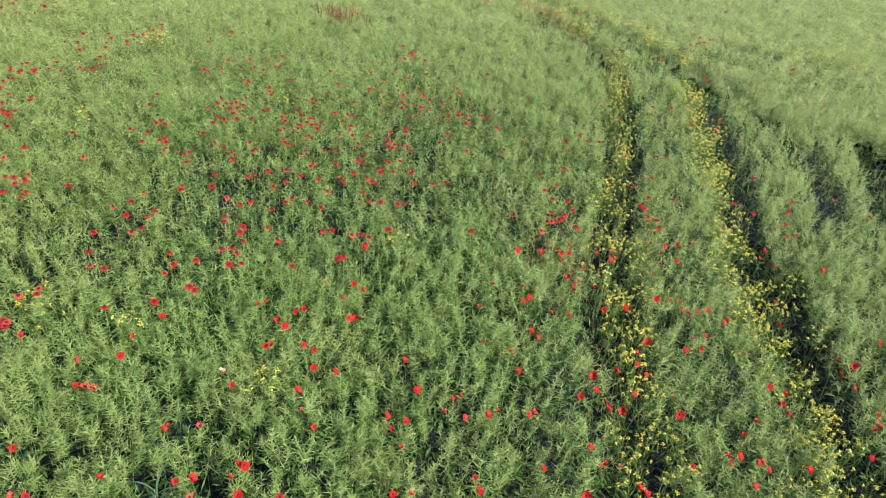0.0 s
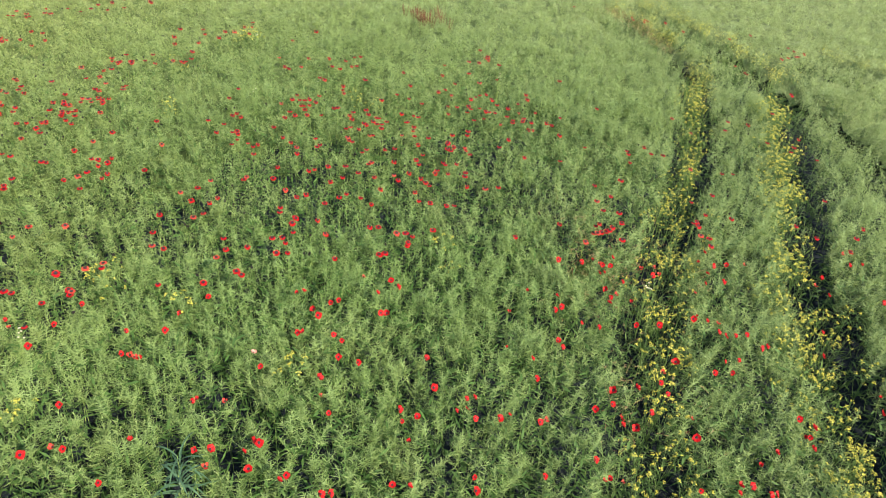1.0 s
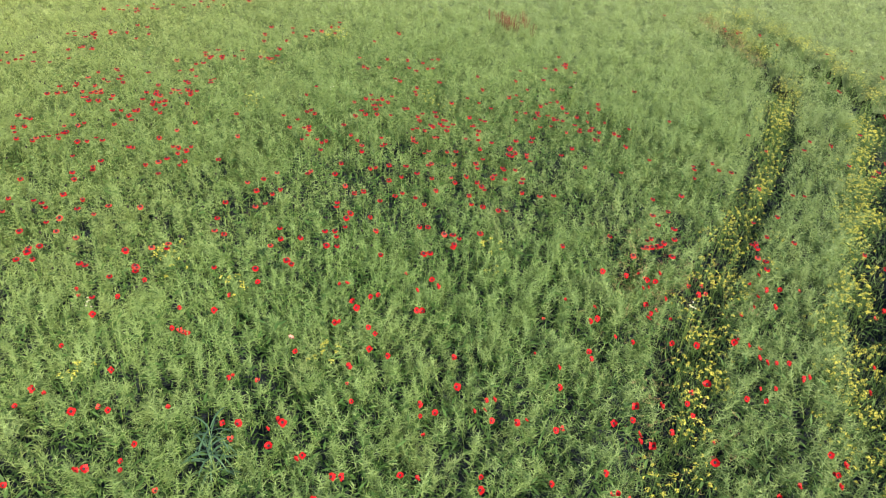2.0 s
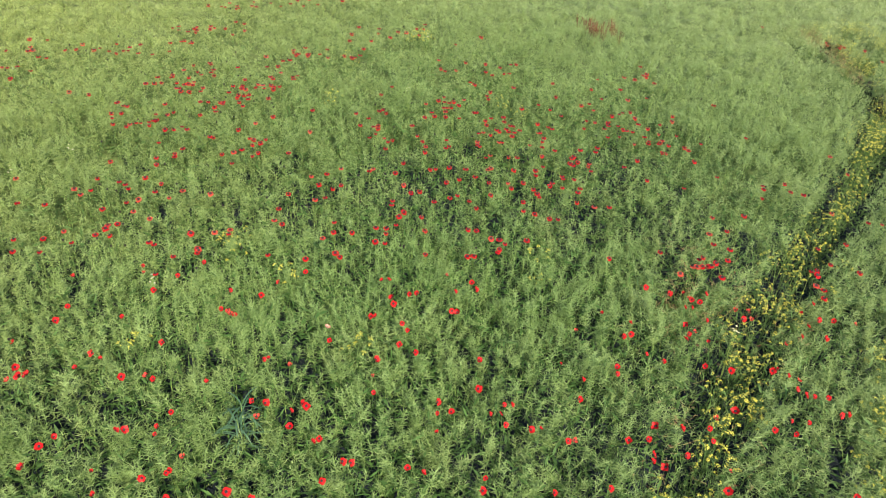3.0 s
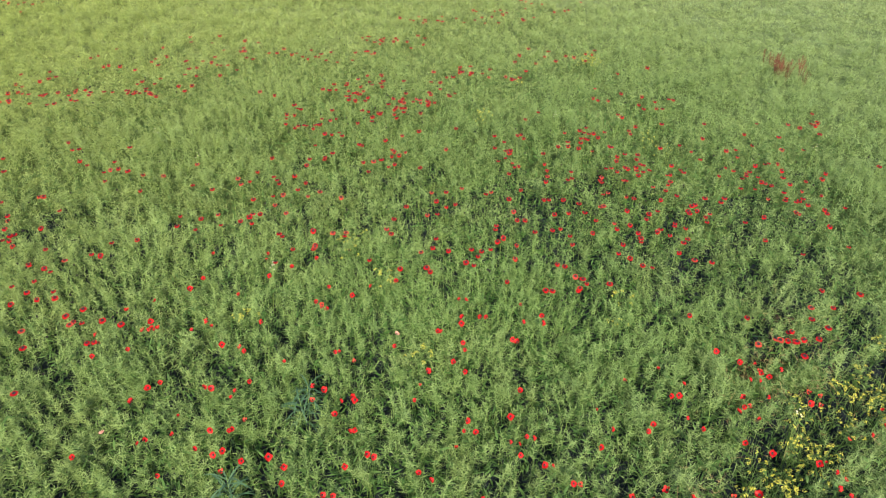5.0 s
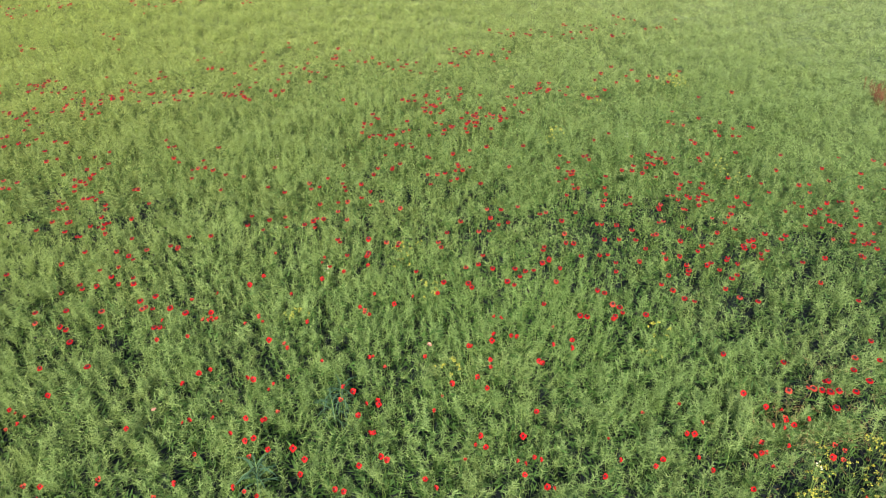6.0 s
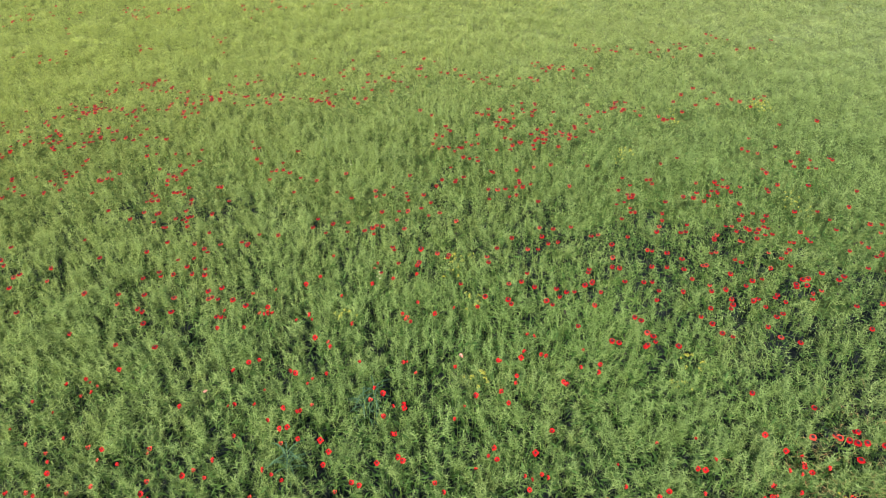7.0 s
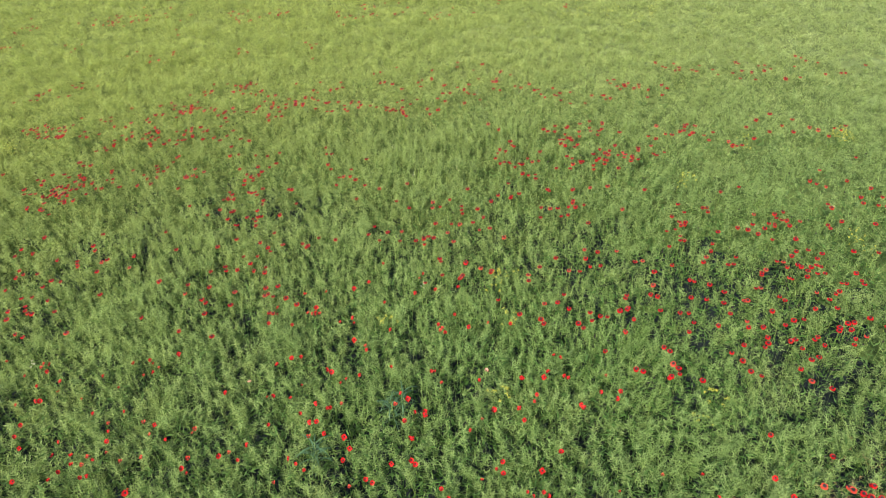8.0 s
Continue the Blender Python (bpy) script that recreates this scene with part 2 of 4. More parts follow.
POPPIES_B = [
    (-2.60, 0.74), (-2.41, 0.04), (-2.39, 0.36), (-1.93, 0.93), (-1.78, 0.16), (-1.73, 0.12), (-4.67, 1.05), (-3.29, 1.77), (-2.67, 1.20),
    (-2.57, 1.16), (-2.05, 1.06), (-2.00, 1.97), (-1.96, 1.51), (-1.95, 1.68), (-1.81, 1.01), (-1.81, 1.78), (-5.15, 2.96), (-4.94, 2.76),
    (-3.68, 2.73), (-2.94, 2.52), (-2.93, 2.44), (-2.74, 2.81), (-2.35, 2.88), (-2.29, 2.35), (-1.82, 2.93), (-1.45, 2.55), (-1.32, 2.63),
    (-1.17, 2.73), (-1.08, 2.25), (-7.43, 3.91), (-7.14, 3.95), (-5.54, 3.60), (-5.34, 3.01), (-4.92, 3.55), (-4.81, 3.67), (-4.68, 3.18),
    (-3.76, 3.01), (-3.72, 3.17), (-3.18, 3.53), (-3.14, 3.61), (-3.05, 3.05), (-2.85, 3.82), (-2.76, 3.70), (-2.46, 3.19), (-2.29, 3.40),
]
POPPIES_C = [
    (-2.28, 3.35), (-2.28, 3.60), (-2.11, 3.01), (-2.08, 3.12), (-1.73, 3.18), (-1.59, 3.47), (-1.29, 3.49), (-1.14, 3.34), (-0.65, 3.57),
    (-0.61, 3.32), (-0.56, 3.65), (-7.46, 4.30), (-7.30, 4.01), (-7.15, 4.63), (-5.59, 4.97), (-5.43, 4.03), (-5.35, 4.59), (-4.42, 4.08),
    (-4.41, 4.34), (-4.23, 4.31), (-3.82, 4.93), (-3.78, 4.20), (-3.53, 4.36), (-3.41, 4.35), (-2.88, 4.07), (-2.86, 4.64), (-2.13, 4.61),
    (-2.00, 4.68), (-1.95, 4.45), (-1.63, 4.68), (-1.59, 4.84), (-1.53, 4.85), (-1.50, 4.48), (-1.17, 4.44), (-1.11, 4.49), (-0.78, 4.03),
    (-0.71, 4.33), (-0.62, 4.36), (-0.04, 4.59), (0.13, 4.62), (0.77, 4.86), (0.80, 4.70), (1.88, 4.69), (2.44, 4.83), (2.49, 4.75),
]
POPPIES_D = [
    (3.69, 4.95), (-10.03, 5.39), (-9.98, 5.67), (-9.93, 5.49), (-9.72, 5.75), (-9.66, 5.23), (-9.39, 5.91), (-8.77, 5.53), (-7.40, 5.61),
    (-7.16, 5.40), (-6.99, 5.81), (-6.76, 5.55), (-6.60, 5.98), (-5.91, 5.39), (-5.12, 5.95), (-4.73, 5.73), (-4.62, 5.05), (-3.61, 5.83),
    (-3.54, 5.89), (-3.44, 5.90), (-3.42, 5.80), (-2.47, 5.27), (-2.44, 5.33), (-2.11, 5.35), (-1.20, 5.93), (-1.11, 5.69), (-0.93, 5.41),
    (-0.18, 5.64), (-0.12, 5.52), (0.01, 5.22), (0.04, 5.56), (0.46, 5.75), (0.55, 5.98), (0.58, 5.79), (0.69, 5.68), (0.96, 5.83),
    (1.07, 5.84), (1.42, 5.79), (1.48, 5.84), (1.49, 5.06), (2.02, 5.34), (2.12, 5.14), (2.19, 5.22), (2.30, 5.11), (2.36, 5.96),
]
POPPIES_E = [
    (2.51, 5.91), (3.14, 5.23), (3.19, 5.94), (3.51, 5.21), (3.56, 5.35), (3.66, 5.33), (3.83, 5.66), (3.84, 5.26), (3.90, 5.14),
    (3.93, 5.32), (4.05, 5.88), (4.36, 5.18), (5.17, 5.41), (5.44, 5.85), (5.56, 5.96), (-9.16, 6.23), (-6.93, 6.13), (-6.57, 6.65),
    (-6.47, 6.32), (-6.45, 6.74), (-6.44, 6.50), (-6.36, 6.48), (-5.52, 6.57), (-5.27, 6.08), (-4.98, 6.41), (-4.88, 6.82), (-4.82, 6.74),
    (-4.80, 6.76), (-4.66, 6.14), (-4.58, 6.61), (-3.76, 6.21), (-3.31, 6.34), (-3.31, 6.75), (-1.94, 6.00), (-1.72, 6.70), (-1.64, 6.69),
    (-1.26, 6.77), (-1.12, 6.66), (-1.08, 6.36), (-0.83, 6.33), (-0.02, 6.57), (0.14, 6.17), (0.64, 6.01), (1.29, 6.87), (1.35, 6.50),
]
POPPIES_F = [
    (2.05, 6.10), (2.25, 6.23), (2.29, 6.51), (2.35, 6.05), (2.57, 6.59), (2.69, 6.18), (2.87, 6.75), (2.92, 6.96), (2.94, 6.57),
    (3.17, 6.20), (4.46, 6.21), (4.47, 6.51), (4.49, 6.03), (4.49, 6.18), (4.58, 6.34), (5.57, 6.58), (5.60, 6.92), (5.64, 6.13),
    (5.78, 6.99), (-7.73, 7.16), (-7.06, 7.00), (-6.74, 7.49), (-6.42, 7.07), (-6.40, 7.84), (-6.10, 7.09), (-4.89, 7.24), (-4.77, 7.42),
    (-4.74, 7.43), (-3.81, 7.17), (-3.32, 7.95), (-3.27, 7.39), (-3.08, 7.11), (-2.90, 7.66), (-2.85, 7.70), (-1.97, 7.46), (-1.90, 7.54),
    (-1.90, 7.54), (-1.65, 7.19), (-1.55, 7.05), (-1.48, 7.42), (-1.37, 7.44), (-0.92, 7.80), (-0.77, 7.36), (-0.69, 7.37), (-0.66, 7.96),
]
POPPIES_G = [
    (0.94, 7.77), (0.95, 7.02), (1.56, 7.96), (1.62, 7.38), (1.66, 7.14), (1.92, 7.72), (2.16, 7.72), (2.67, 7.87), (2.99, 7.96),
    (3.13, 7.24), (3.58, 7.09), (3.76, 7.34), (3.80, 8.00), (3.83, 7.19), (3.96, 7.45), (4.00, 7.92), (4.16, 7.98), (4.32, 7.76),
    (4.40, 7.82), (5.11, 7.77), (5.59, 7.08), (6.47, 7.60), (-6.26, 8.04), (-5.77, 8.18), (-4.66, 8.90), (-4.56, 8.47), (-4.55, 8.46),
    (-4.39, 8.12), (-4.15, 8.01), (-4.11, 8.92), (-3.41, 8.43), (-3.29, 8.22), (-3.00, 8.32), (-2.73, 8.63), (-2.64, 8.81), (-2.54, 8.27),
    (-2.49, 8.53), (-2.48, 8.86), (-2.37, 8.28), (-2.00, 8.95), (-1.99, 8.96), (-1.68, 8.34), (-1.18, 8.06), (-1.07, 8.59), (-1.00, 8.69),
]
POPPIES_H = [
    (-0.79, 8.13), (1.16, 8.32), (1.58, 8.27), (1.64, 8.02), (2.30, 8.67), (2.35, 8.42), (2.37, 8.55), (2.43, 8.53), (2.55, 8.88),
    (2.64, 8.36), (3.49, 8.21), (3.55, 8.27), (3.62, 8.91), (3.69, 8.25), (3.81, 8.16), (3.94, 8.07), (5.26, 8.31), (-4.63, 9.58),
    (-4.43, 9.79), (-4.41, 9.49), (-4.05, 9.14), (-4.05, 9.39), (-4.02, 9.62), (-2.94, 9.56), (-2.93, 9.57), (-2.65, 9.44), (-2.62, 9.23),
    (-2.61, 9.39), (-2.29, 9.92), (-2.22, 9.28), (-1.40, 9.39), (-1.27, 9.43), (-0.94, 9.26), (-0.80, 9.27), (-0.73, 9.05), (-0.72, 9.08),
    (-0.68, 9.21), (-0.40, 9.47), (0.91, 9.79), (1.60, 9.28), (2.02, 9.76), (2.22, 9.04), (2.24, 9.34), (2.28, 9.31), (2.40, 9.31),
]
POPPIES_I = [
    (2.45, 9.59), (2.91, 9.53), (3.02, 9.18), (3.07, 9.41), (3.14, 9.27), (3.79, 9.72), (3.82, 9.21), (3.90, 9.50), (4.03, 9.75),
    (4.16, 9.46), (4.22, 9.74), (4.50, 9.81), (5.51, 9.52), (5.66, 9.74), (5.67, 9.76), (5.71, 9.42), (6.42, 9.28), (-6.71, 10.45),
    (-6.49, 10.31), (-6.41, 10.16), (-6.30, 10.28), (-6.17, 10.02), (-5.59, 10.22), (-4.42, 10.26), (-3.90, 10.58), (-3.85, 10.35), (-3.39, 10.52),
    (-3.10, 10.31), (-2.82, 10.06), (-2.67, 10.11), (-2.42, 10.72), (-2.27, 10.98), (-2.14, 10.27), (-2.05, 10.40), (-1.78, 10.32), (-1.52, 10.01),
    (-1.51, 10.66), (-0.92, 10.77), (-0.78, 10.37), (-0.60, 10.48), (-0.31, 10.41), (-0.19, 10.55), (1.61, 10.34), (2.17, 10.08), (2.22, 10.47),
]
POPPIES_J = [
    (2.22, 10.09), (2.27, 10.44), (2.30, 10.22), (2.38, 10.28), (2.42, 10.22), (2.64, 10.53), (2.64, 10.98), (3.88, 10.89), (3.93, 10.04),
    (3.98, 10.62), (3.99, 10.94), (4.07, 10.44), (4.10, 10.33), (6.24, 10.59), (6.28, 10.31), (6.41, 10.69), (6.56, 10.50), (-7.09, 11.14),
    (-6.93, 11.54), (-5.79, 11.25), (-4.37, 11.86), (-4.23, 11.76), (-4.16, 11.82), (-4.06, 11.35), (-3.49, 11.03), (-3.38, 11.79), (-3.35, 11.71),
    (-2.92, 11.06), (-2.82, 11.09), (-2.64, 11.33), (-2.34, 11.45), (-2.04, 11.20), (-1.94, 11.61), (-1.90, 11.65), (-1.72, 11.10), (-1.53, 11.94),
    (-1.38, 11.20), (-1.30, 11.19), (-1.14, 11.37), (-1.03, 11.78), (-0.90, 11.27), (-0.80, 11.21), (-0.71, 11.05), (-0.46, 11.67), (-0.14, 11.73),
]
POPPIES_K = [
    (-0.13, 11.55), (-0.06, 11.27), (0.28, 11.17), (0.50, 11.42), (2.23, 11.83), (2.26, 11.27), (2.37, 11.04), (2.52, 11.54), (4.18, 11.40),
    (4.60, 11.30), (5.66, 11.22), (5.98, 11.05), (6.67, 11.18), (6.96, 11.66), (7.87, 11.85), (8.17, 11.19), (-7.57, 12.24), (-5.47, 12.57),
    (-5.13, 12.17), (-5.11, 12.49), (-4.77, 12.11), (-4.74, 12.26), (-4.65, 12.07), (-3.60, 12.09), (-3.21, 12.43), (-2.18, 12.08), (-2.11, 12.13),
    (-1.79, 12.33), (-1.59, 12.26), (-1.13, 12.08), (-1.03, 12.21), (-0.62, 12.18), (-0.61, 12.66), (-0.56, 12.04), (-0.35, 12.06), (-0.25, 12.66),
    (-0.15, 12.53), (1.60, 12.68), (2.73, 12.15), (4.39, 12.06), (-0.30, 13.00), (2.94, 13.57), (2.97, 13.46), (3.32, 13.89), (3.67, 13.59),
]
POPPIES_L = [(-4.95, 3.70), (-4.88, 3.62), (-5.03, 3.73), (-4.90, 3.76), (2.14, 9.42), (2.31, 9.22), (1.95, 9.30), (2.48, 10.35), (2.62, 10.02)]
PATCHES_A = [
    (-25.9, -4.3, 0.5, 5), (-28.8, -3.9, 0.5, 8), (-19.8, -2.9, 0.4, 8), (-16.6, -2.6, 0.3, 12), (-16.2, -2.0, 0.3, 8), (-13.3, -2.0, 0.3, 2),
    (-8.9, -2.0, 0.6, 11), (-16.8, -1.7, 0.3, 4), (-24.5, -1.6, 0.4, 4), (-19.7, -1.6, 0.4, 5), (-16.0, -1.6, 0.3, 8), (-12.7, -1.6, 0.3, 10),
    (-7.2, -1.6, 0.5, 19), (-12.0, -1.5, 0.3, 22), (-12.5, -1.5, 0.7, 24), (-28.4, -1.2, 0.5, 8), (-14.1, -0.9, 0.3, 3), (-12.5, -0.9, 0.3, 5),
    (-19.8, -0.5, 0.4, 2), (-16.7, -0.5, 0.4, 4), (-8.6, -0.3, 0.7, 14), (-14.6, -0.2, 0.3, 6), (-12.4, -0.2, 0.3, 8), (-15.7, -0.1, 0.3, 4),
]
PATCHES_B = [
    (-23.1, 0.1, 0.4, 2), (-28.0, 0.4, 0.5, 12), (-11.8, 0.7, 0.3, 4), (-14.8, 0.8, 0.3, 10), (-16.3, 0.9, 0.4, 8), (-5.9, 0.9, 0.6, 9),
    (-12.7, 1.1, 0.3, 6), (-29.6, 1.2, 0.5, 3), (-14.5, 1.3, 0.3, 8), (-22.0, 1.4, 0.4, 6), (-16.7, 1.6, 0.4, 14), (-13.2, 1.7, 0.3, 3),
    (-11.6, 1.7, 0.3, 8), (-24.7, 2.0, 0.5, 2), (-15.9, 2.0, 0.4, 6), (-14.4, 2.1, 0.3, 10), (-16.1, 2.2, 0.4, 10), (-7.4, 2.3, 0.5, 14),
    (-17.5, 2.5, 0.4, 6), (-13.7, 2.7, 0.3, 6), (-6.0, 2.7, 0.5, 14), (-10.2, 2.9, 0.3, 12), (-9.2, 2.9, 0.7, 24), (-15.3, 3.0, 0.4, 8),
]
PATCHES_C = [
    (-12.9, 3.1, 0.3, 3), (-11.2, 3.2, 0.3, 12), (-17.7, 3.3, 0.4, 5), (-12.9, 3.6, 0.3, 4), (-17.3, 4.2, 0.4, 16), (-14.7, 4.2, 0.3, 4),
    (-21.6, 4.3, 0.4, 4), (-15.8, 4.5, 0.4, 12), (-25.8, 4.8, 0.5, 8), (-10.7, 5.0, 0.7, 11), (-15.5, 5.4, 0.4, 14), (-15.1, 5.6, 0.4, 6),
    (-19.4, 5.9, 0.4, 1), (-25.7, 6.2, 0.5, 8), (-16.6, 6.4, 0.4, 8), (-4.7, 6.4, 0.6, 3), (-14.6, 6.7, 0.4, 10), (-20.8, 6.8, 0.4, 4),
    (-14.7, 7.6, 0.4, 5), (-7.7, 7.7, 0.8, 16), (-13.3, 7.9, 0.3, 4), (-13.8, 8.4, 0.4, 10), (-16.4, 8.5, 0.4, 6), (-13.6, 8.9, 0.4, 6),
]
PATCHES_D = [
    (-24.0, 9.4, 0.5, 10), (-9.3, 9.7, 0.3, 10), (-15.8, 9.8, 0.4, 5), (-7.3, 10.0, 0.7, 19), (-10.0, 10.2, 0.3, 4), (-8.9, 10.2, 0.3, 6),
    (-14.2, 10.3, 0.4, 10), (-11.4, 10.3, 0.3, 2), (-24.2, 11.0, 0.5, 8), (-14.2, 11.0, 0.4, 6), (-16.2, 11.2, 0.4, 5), (-8.7, 11.3, 0.3, 3),
    (-10.2, 11.8, 0.3, 8), (-8.3, 11.8, 0.3, 8), (-9.4, 11.9, 0.3, 5), (-14.8, 12.0, 0.4, 8), (-8.1, 12.0, 0.3, 6), (-10.2, 12.3, 0.3, 6),
    (-23.0, 12.4, 0.5, 8), (-13.3, 12.8, 0.4, 8), (-8.1, 12.8, 0.3, 14), (-9.9, 12.9, 0.3, 8), (-1.6, 13.1, 0.8, 42), (-12.6, 13.2, 0.4, 6),
]
PATCHES_E = [
    (5.7, 13.2, 1.3, 9), (-8.0, 13.5, 0.3, 6), (-4.2, 13.5, 0.8, 36), (-9.0, 13.8, 0.3, 4), (-12.2, 14.2, 0.4, 5), (0.6, 14.7, 0.7, 31),
    (4.0, 14.9, 1.2, 11), (-8.8, 15.0, 0.3, 8), (-8.3, 15.3, 0.3, 6), (-12.3, 15.5, 0.4, 10), (-1.0, 15.6, 0.7, 22), (-7.8, 15.9, 0.3, 5),
    (-11.8, 16.2, 0.4, 6), (-4.0, 16.9, 0.8, 19), (-7.9, 17.1, 0.3, 5), (-12.8, 18.0, 0.4, 8), (-0.5, 18.0, 0.9, 11), (-7.6, 18.4, 0.3, 6),
    (-11.9, 18.7, 0.4, 6), (-7.3, 18.8, 0.3, 3), (-12.0, 19.7, 0.4, 8), (-11.3, 20.6, 0.4, 6), (-11.5, 22.1, 0.4, 6), (-10.3, 22.3, 0.4, 5),
]
PATCHES_F = [
    (7.1, 22.4, 2.4, 9), (8.7, 22.3, 0.3, 4), (4.5, 24.9, 0.3, 6), (6.6, 20.2, 0.2, 2), (10.0, 19.3, 0.3, 2), (15.2, 24.5, 0.4, 2),
    (-28.5, -0.6, 0.4, 5), (-28.3, 0.4, 0.4, 6), (-27.6, 2.1, 0.4, 4), (-26.4, 4.9, 0.4, 5), (-24.9, 9.9, 0.5, 4), (-22.6, 14.9, 0.5, 4), (-21.3, 18.3, 0.5, 3),
]


def to_line(x, y, pts):
    """Distance in plan from many points to a line of straight runs."""
    best = np.full(len(x), 1e9)
    for (ax, ay), (bx, by) in zip(pts[:-1], pts[1:]):
        dx, dy = bx - ax, by - ay
        t = np.clip(((x - ax) * dx + (y - ay) * dy) / (dx * dx + dy * dy), 0, 1)
        best = np.minimum(best, np.hypot(x - ax - t * dx, y - ay - t * dy))
    return best


def inside(x, y, poly):
    n, ok = len(poly), np.zeros(len(x), bool)
    for i in range(n):
        (ax, ay), (bx, by) = poly[i], poly[(i + 1) % n]
        cross = ((ay > y) != (by > y)) & (x < (bx - ax) * (y - ay) / (by - ay + 1e-12) + ax)
        ok ^= cross
    return ok


def patchy(x, y, cell, seed):
    """Smooth random values between 0 and 1 on cells of that size."""
    grid = np.random.default_rng(seed).random((257, 257))
    u, v = x / cell + 1000.3, y / cell + 1000.7
    iu, iv = np.floor(u).astype(int), np.floor(v).astype(int)
    fu, fv = u - iu, v - iv
    fu, fv = fu * fu * (3 - 2 * fu), fv * fv * (3 - 2 * fv)
    g = lambda a, b: grid[a % 257, b % 257]
    return (g(iu, iv) * (1 - fu) + g(iu + 1, iv) * fu) * (1 - fv) + (g(iu, iv + 1) * (1 - fu) + g(iu + 1, iv + 1) * fu) * fv


NEAR_POPPIES = POPPIES_A + POPPIES_B + POPPIES_C + POPPIES_D + POPPIES_E + POPPIES_F + POPPIES_G + POPPIES_H + POPPIES_I + POPPIES_J + POPPIES_K + POPPIES_L
PATCHES = PATCHES_A + PATCHES_B + PATCHES_C + PATCHES_D + PATCHES_E + PATCHES_F
FAR_X = np.concatenate([rng.normal(x, r, n) for x, y, r, n in PATCHES])
FAR_Y = np.concatenate([rng.normal(y, r, n) for x, y, r, n in PATCHES])


def poppy_ground():
    """How thin and weedy the crop is, on a grid of quarter metres: it is thinnest where the poppies stand thick."""
    at = np.array(NEAR_POPPIES)
    x, y = np.concatenate([at[:, 0], FAR_X]), np.concatenate([at[:, 1], FAR_Y])
    grid = np.histogram2d(x, y, bins=(400, 400), range=((-50, 50), (-50, 50)))[0]
    bell = np.exp(-np.arange(-7, 8) ** 2 / (2 * 2.3 ** 2))
    for axis in (0, 1):
        grid = np.apply_along_axis(lambda row: np.convolve(row, bell, "same"), axis, grid)
    return np.clip(grid / 4.2, 0, 1)


WEEDY_GRID = poppy_ground()


def weedy(x, y):
    i, j = np.clip(((x + 50) * 4).astype(int), 0, 399), np.clip(((y + 50) * 4).astype(int), 0, 399)
    return WEEDY_GRID[i, j] * (0.6 + 0.4 * np.clip((x + 9) / 5, 0, 1))


def track_gap(x, y):
    """0 in a wheel track, 1 outside it."""
    gap = np.ones(len(x))
    for pts, half in TRACKS:
        wob = half * (0.75 + 0.8 * patchy(x, y, 0.5, 5))
        gap = np.minimum(gap, np.clip((to_line(x, y, pts) - wob) / 0.10, 0, 1))
    return gap


def canopy(x, y):
    """Height of the crop's top."""
    return 1.10 + 0.16 * (patchy(x, y, 5.0, 1) - 0.5) + 0.26 * (patchy(x, y, 0.62, 2) - 0.5) + 0.22 * (patchy(x, y, 0.27, 4) - 0.5) - 0.16 * weedy(x, y)


class Soup:
    """Many small blades with three or four corners in one mesh."""
    def __init__(self):
        self.v, self.m = {3: [], 4: []}, {3: [], 4: []}

    def add(self, corners, mat):
        k = corners.shape[1]
        self.v[k].append(corners.reshape(-1, 3))
        self.m[k].append(np.full(len(corners), mat, np.int32) if np.isscalar(mat) else mat.astype(np.int32))

    def kites(self, base, way, length, width, side, mat, belly=0.45, sag=0.0):
        """Blades that start at base, run along way, and are widest at belly."""
        mid = base + way * (length * belly)[:, None]
        tip = base + way * length[:, None] + sag
        off = side * (width / 2)[:, None]
        self.add(np.stack([base, mid - off, tip, mid + off], 1), mat)

    def spikes(self, base, way, length, width, side, mat, sag=0.0):
        """Blades that taper from base to a point."""
        off = side * (width / 2)[:, None]
        self.add(np.stack([base - off, base + way * length[:, None] + sag, base + off], 1), mat)

    def strips(self, a, b, w0, w1, side, mat):
        """Narrow tapering bands from a to b."""
        o0, o1 = side * (w0 / 2)[:, None], side * (w1 / 2)[:, None]
        self.add(np.stack([a - o0, a + o0, b + o1, b - o1], 1), mat)

    def mesh(self, name, mats):
        v = np.concatenate(self.v[3] + self.v[4]).astype(np.float32)
        n3, n4 = sum(map(len, self.m[3])), sum(map(len, self.m[4]))
        me = bpy.data.meshes.new(name)
        me.vertices.add(len(v))
        me.vertices.foreach_set("co", v.ravel())
        me.loops.add(len(v))
        me.loops.foreach_set("vertex_index", np.arange(len(v), dtype=np.int32))
        me.polygons.add(n3 + n4)
        me.polygons.foreach_set("loop_start", np.concatenate([np.arange(n3) * 3, n3 * 3 + np.arange(n4) * 4]).astype(np.int32))
        me.polygons.foreach_set("material_index", np.concatenate(self.m[3] + self.m[4]))
        for mat in mats:
            me.materials.append(mat)
        me.update(calc_edges=True)
        return me


def unit(v):
    return v / np.maximum(np.linalg.norm(v, axis=1), 1e-9)[:, None]


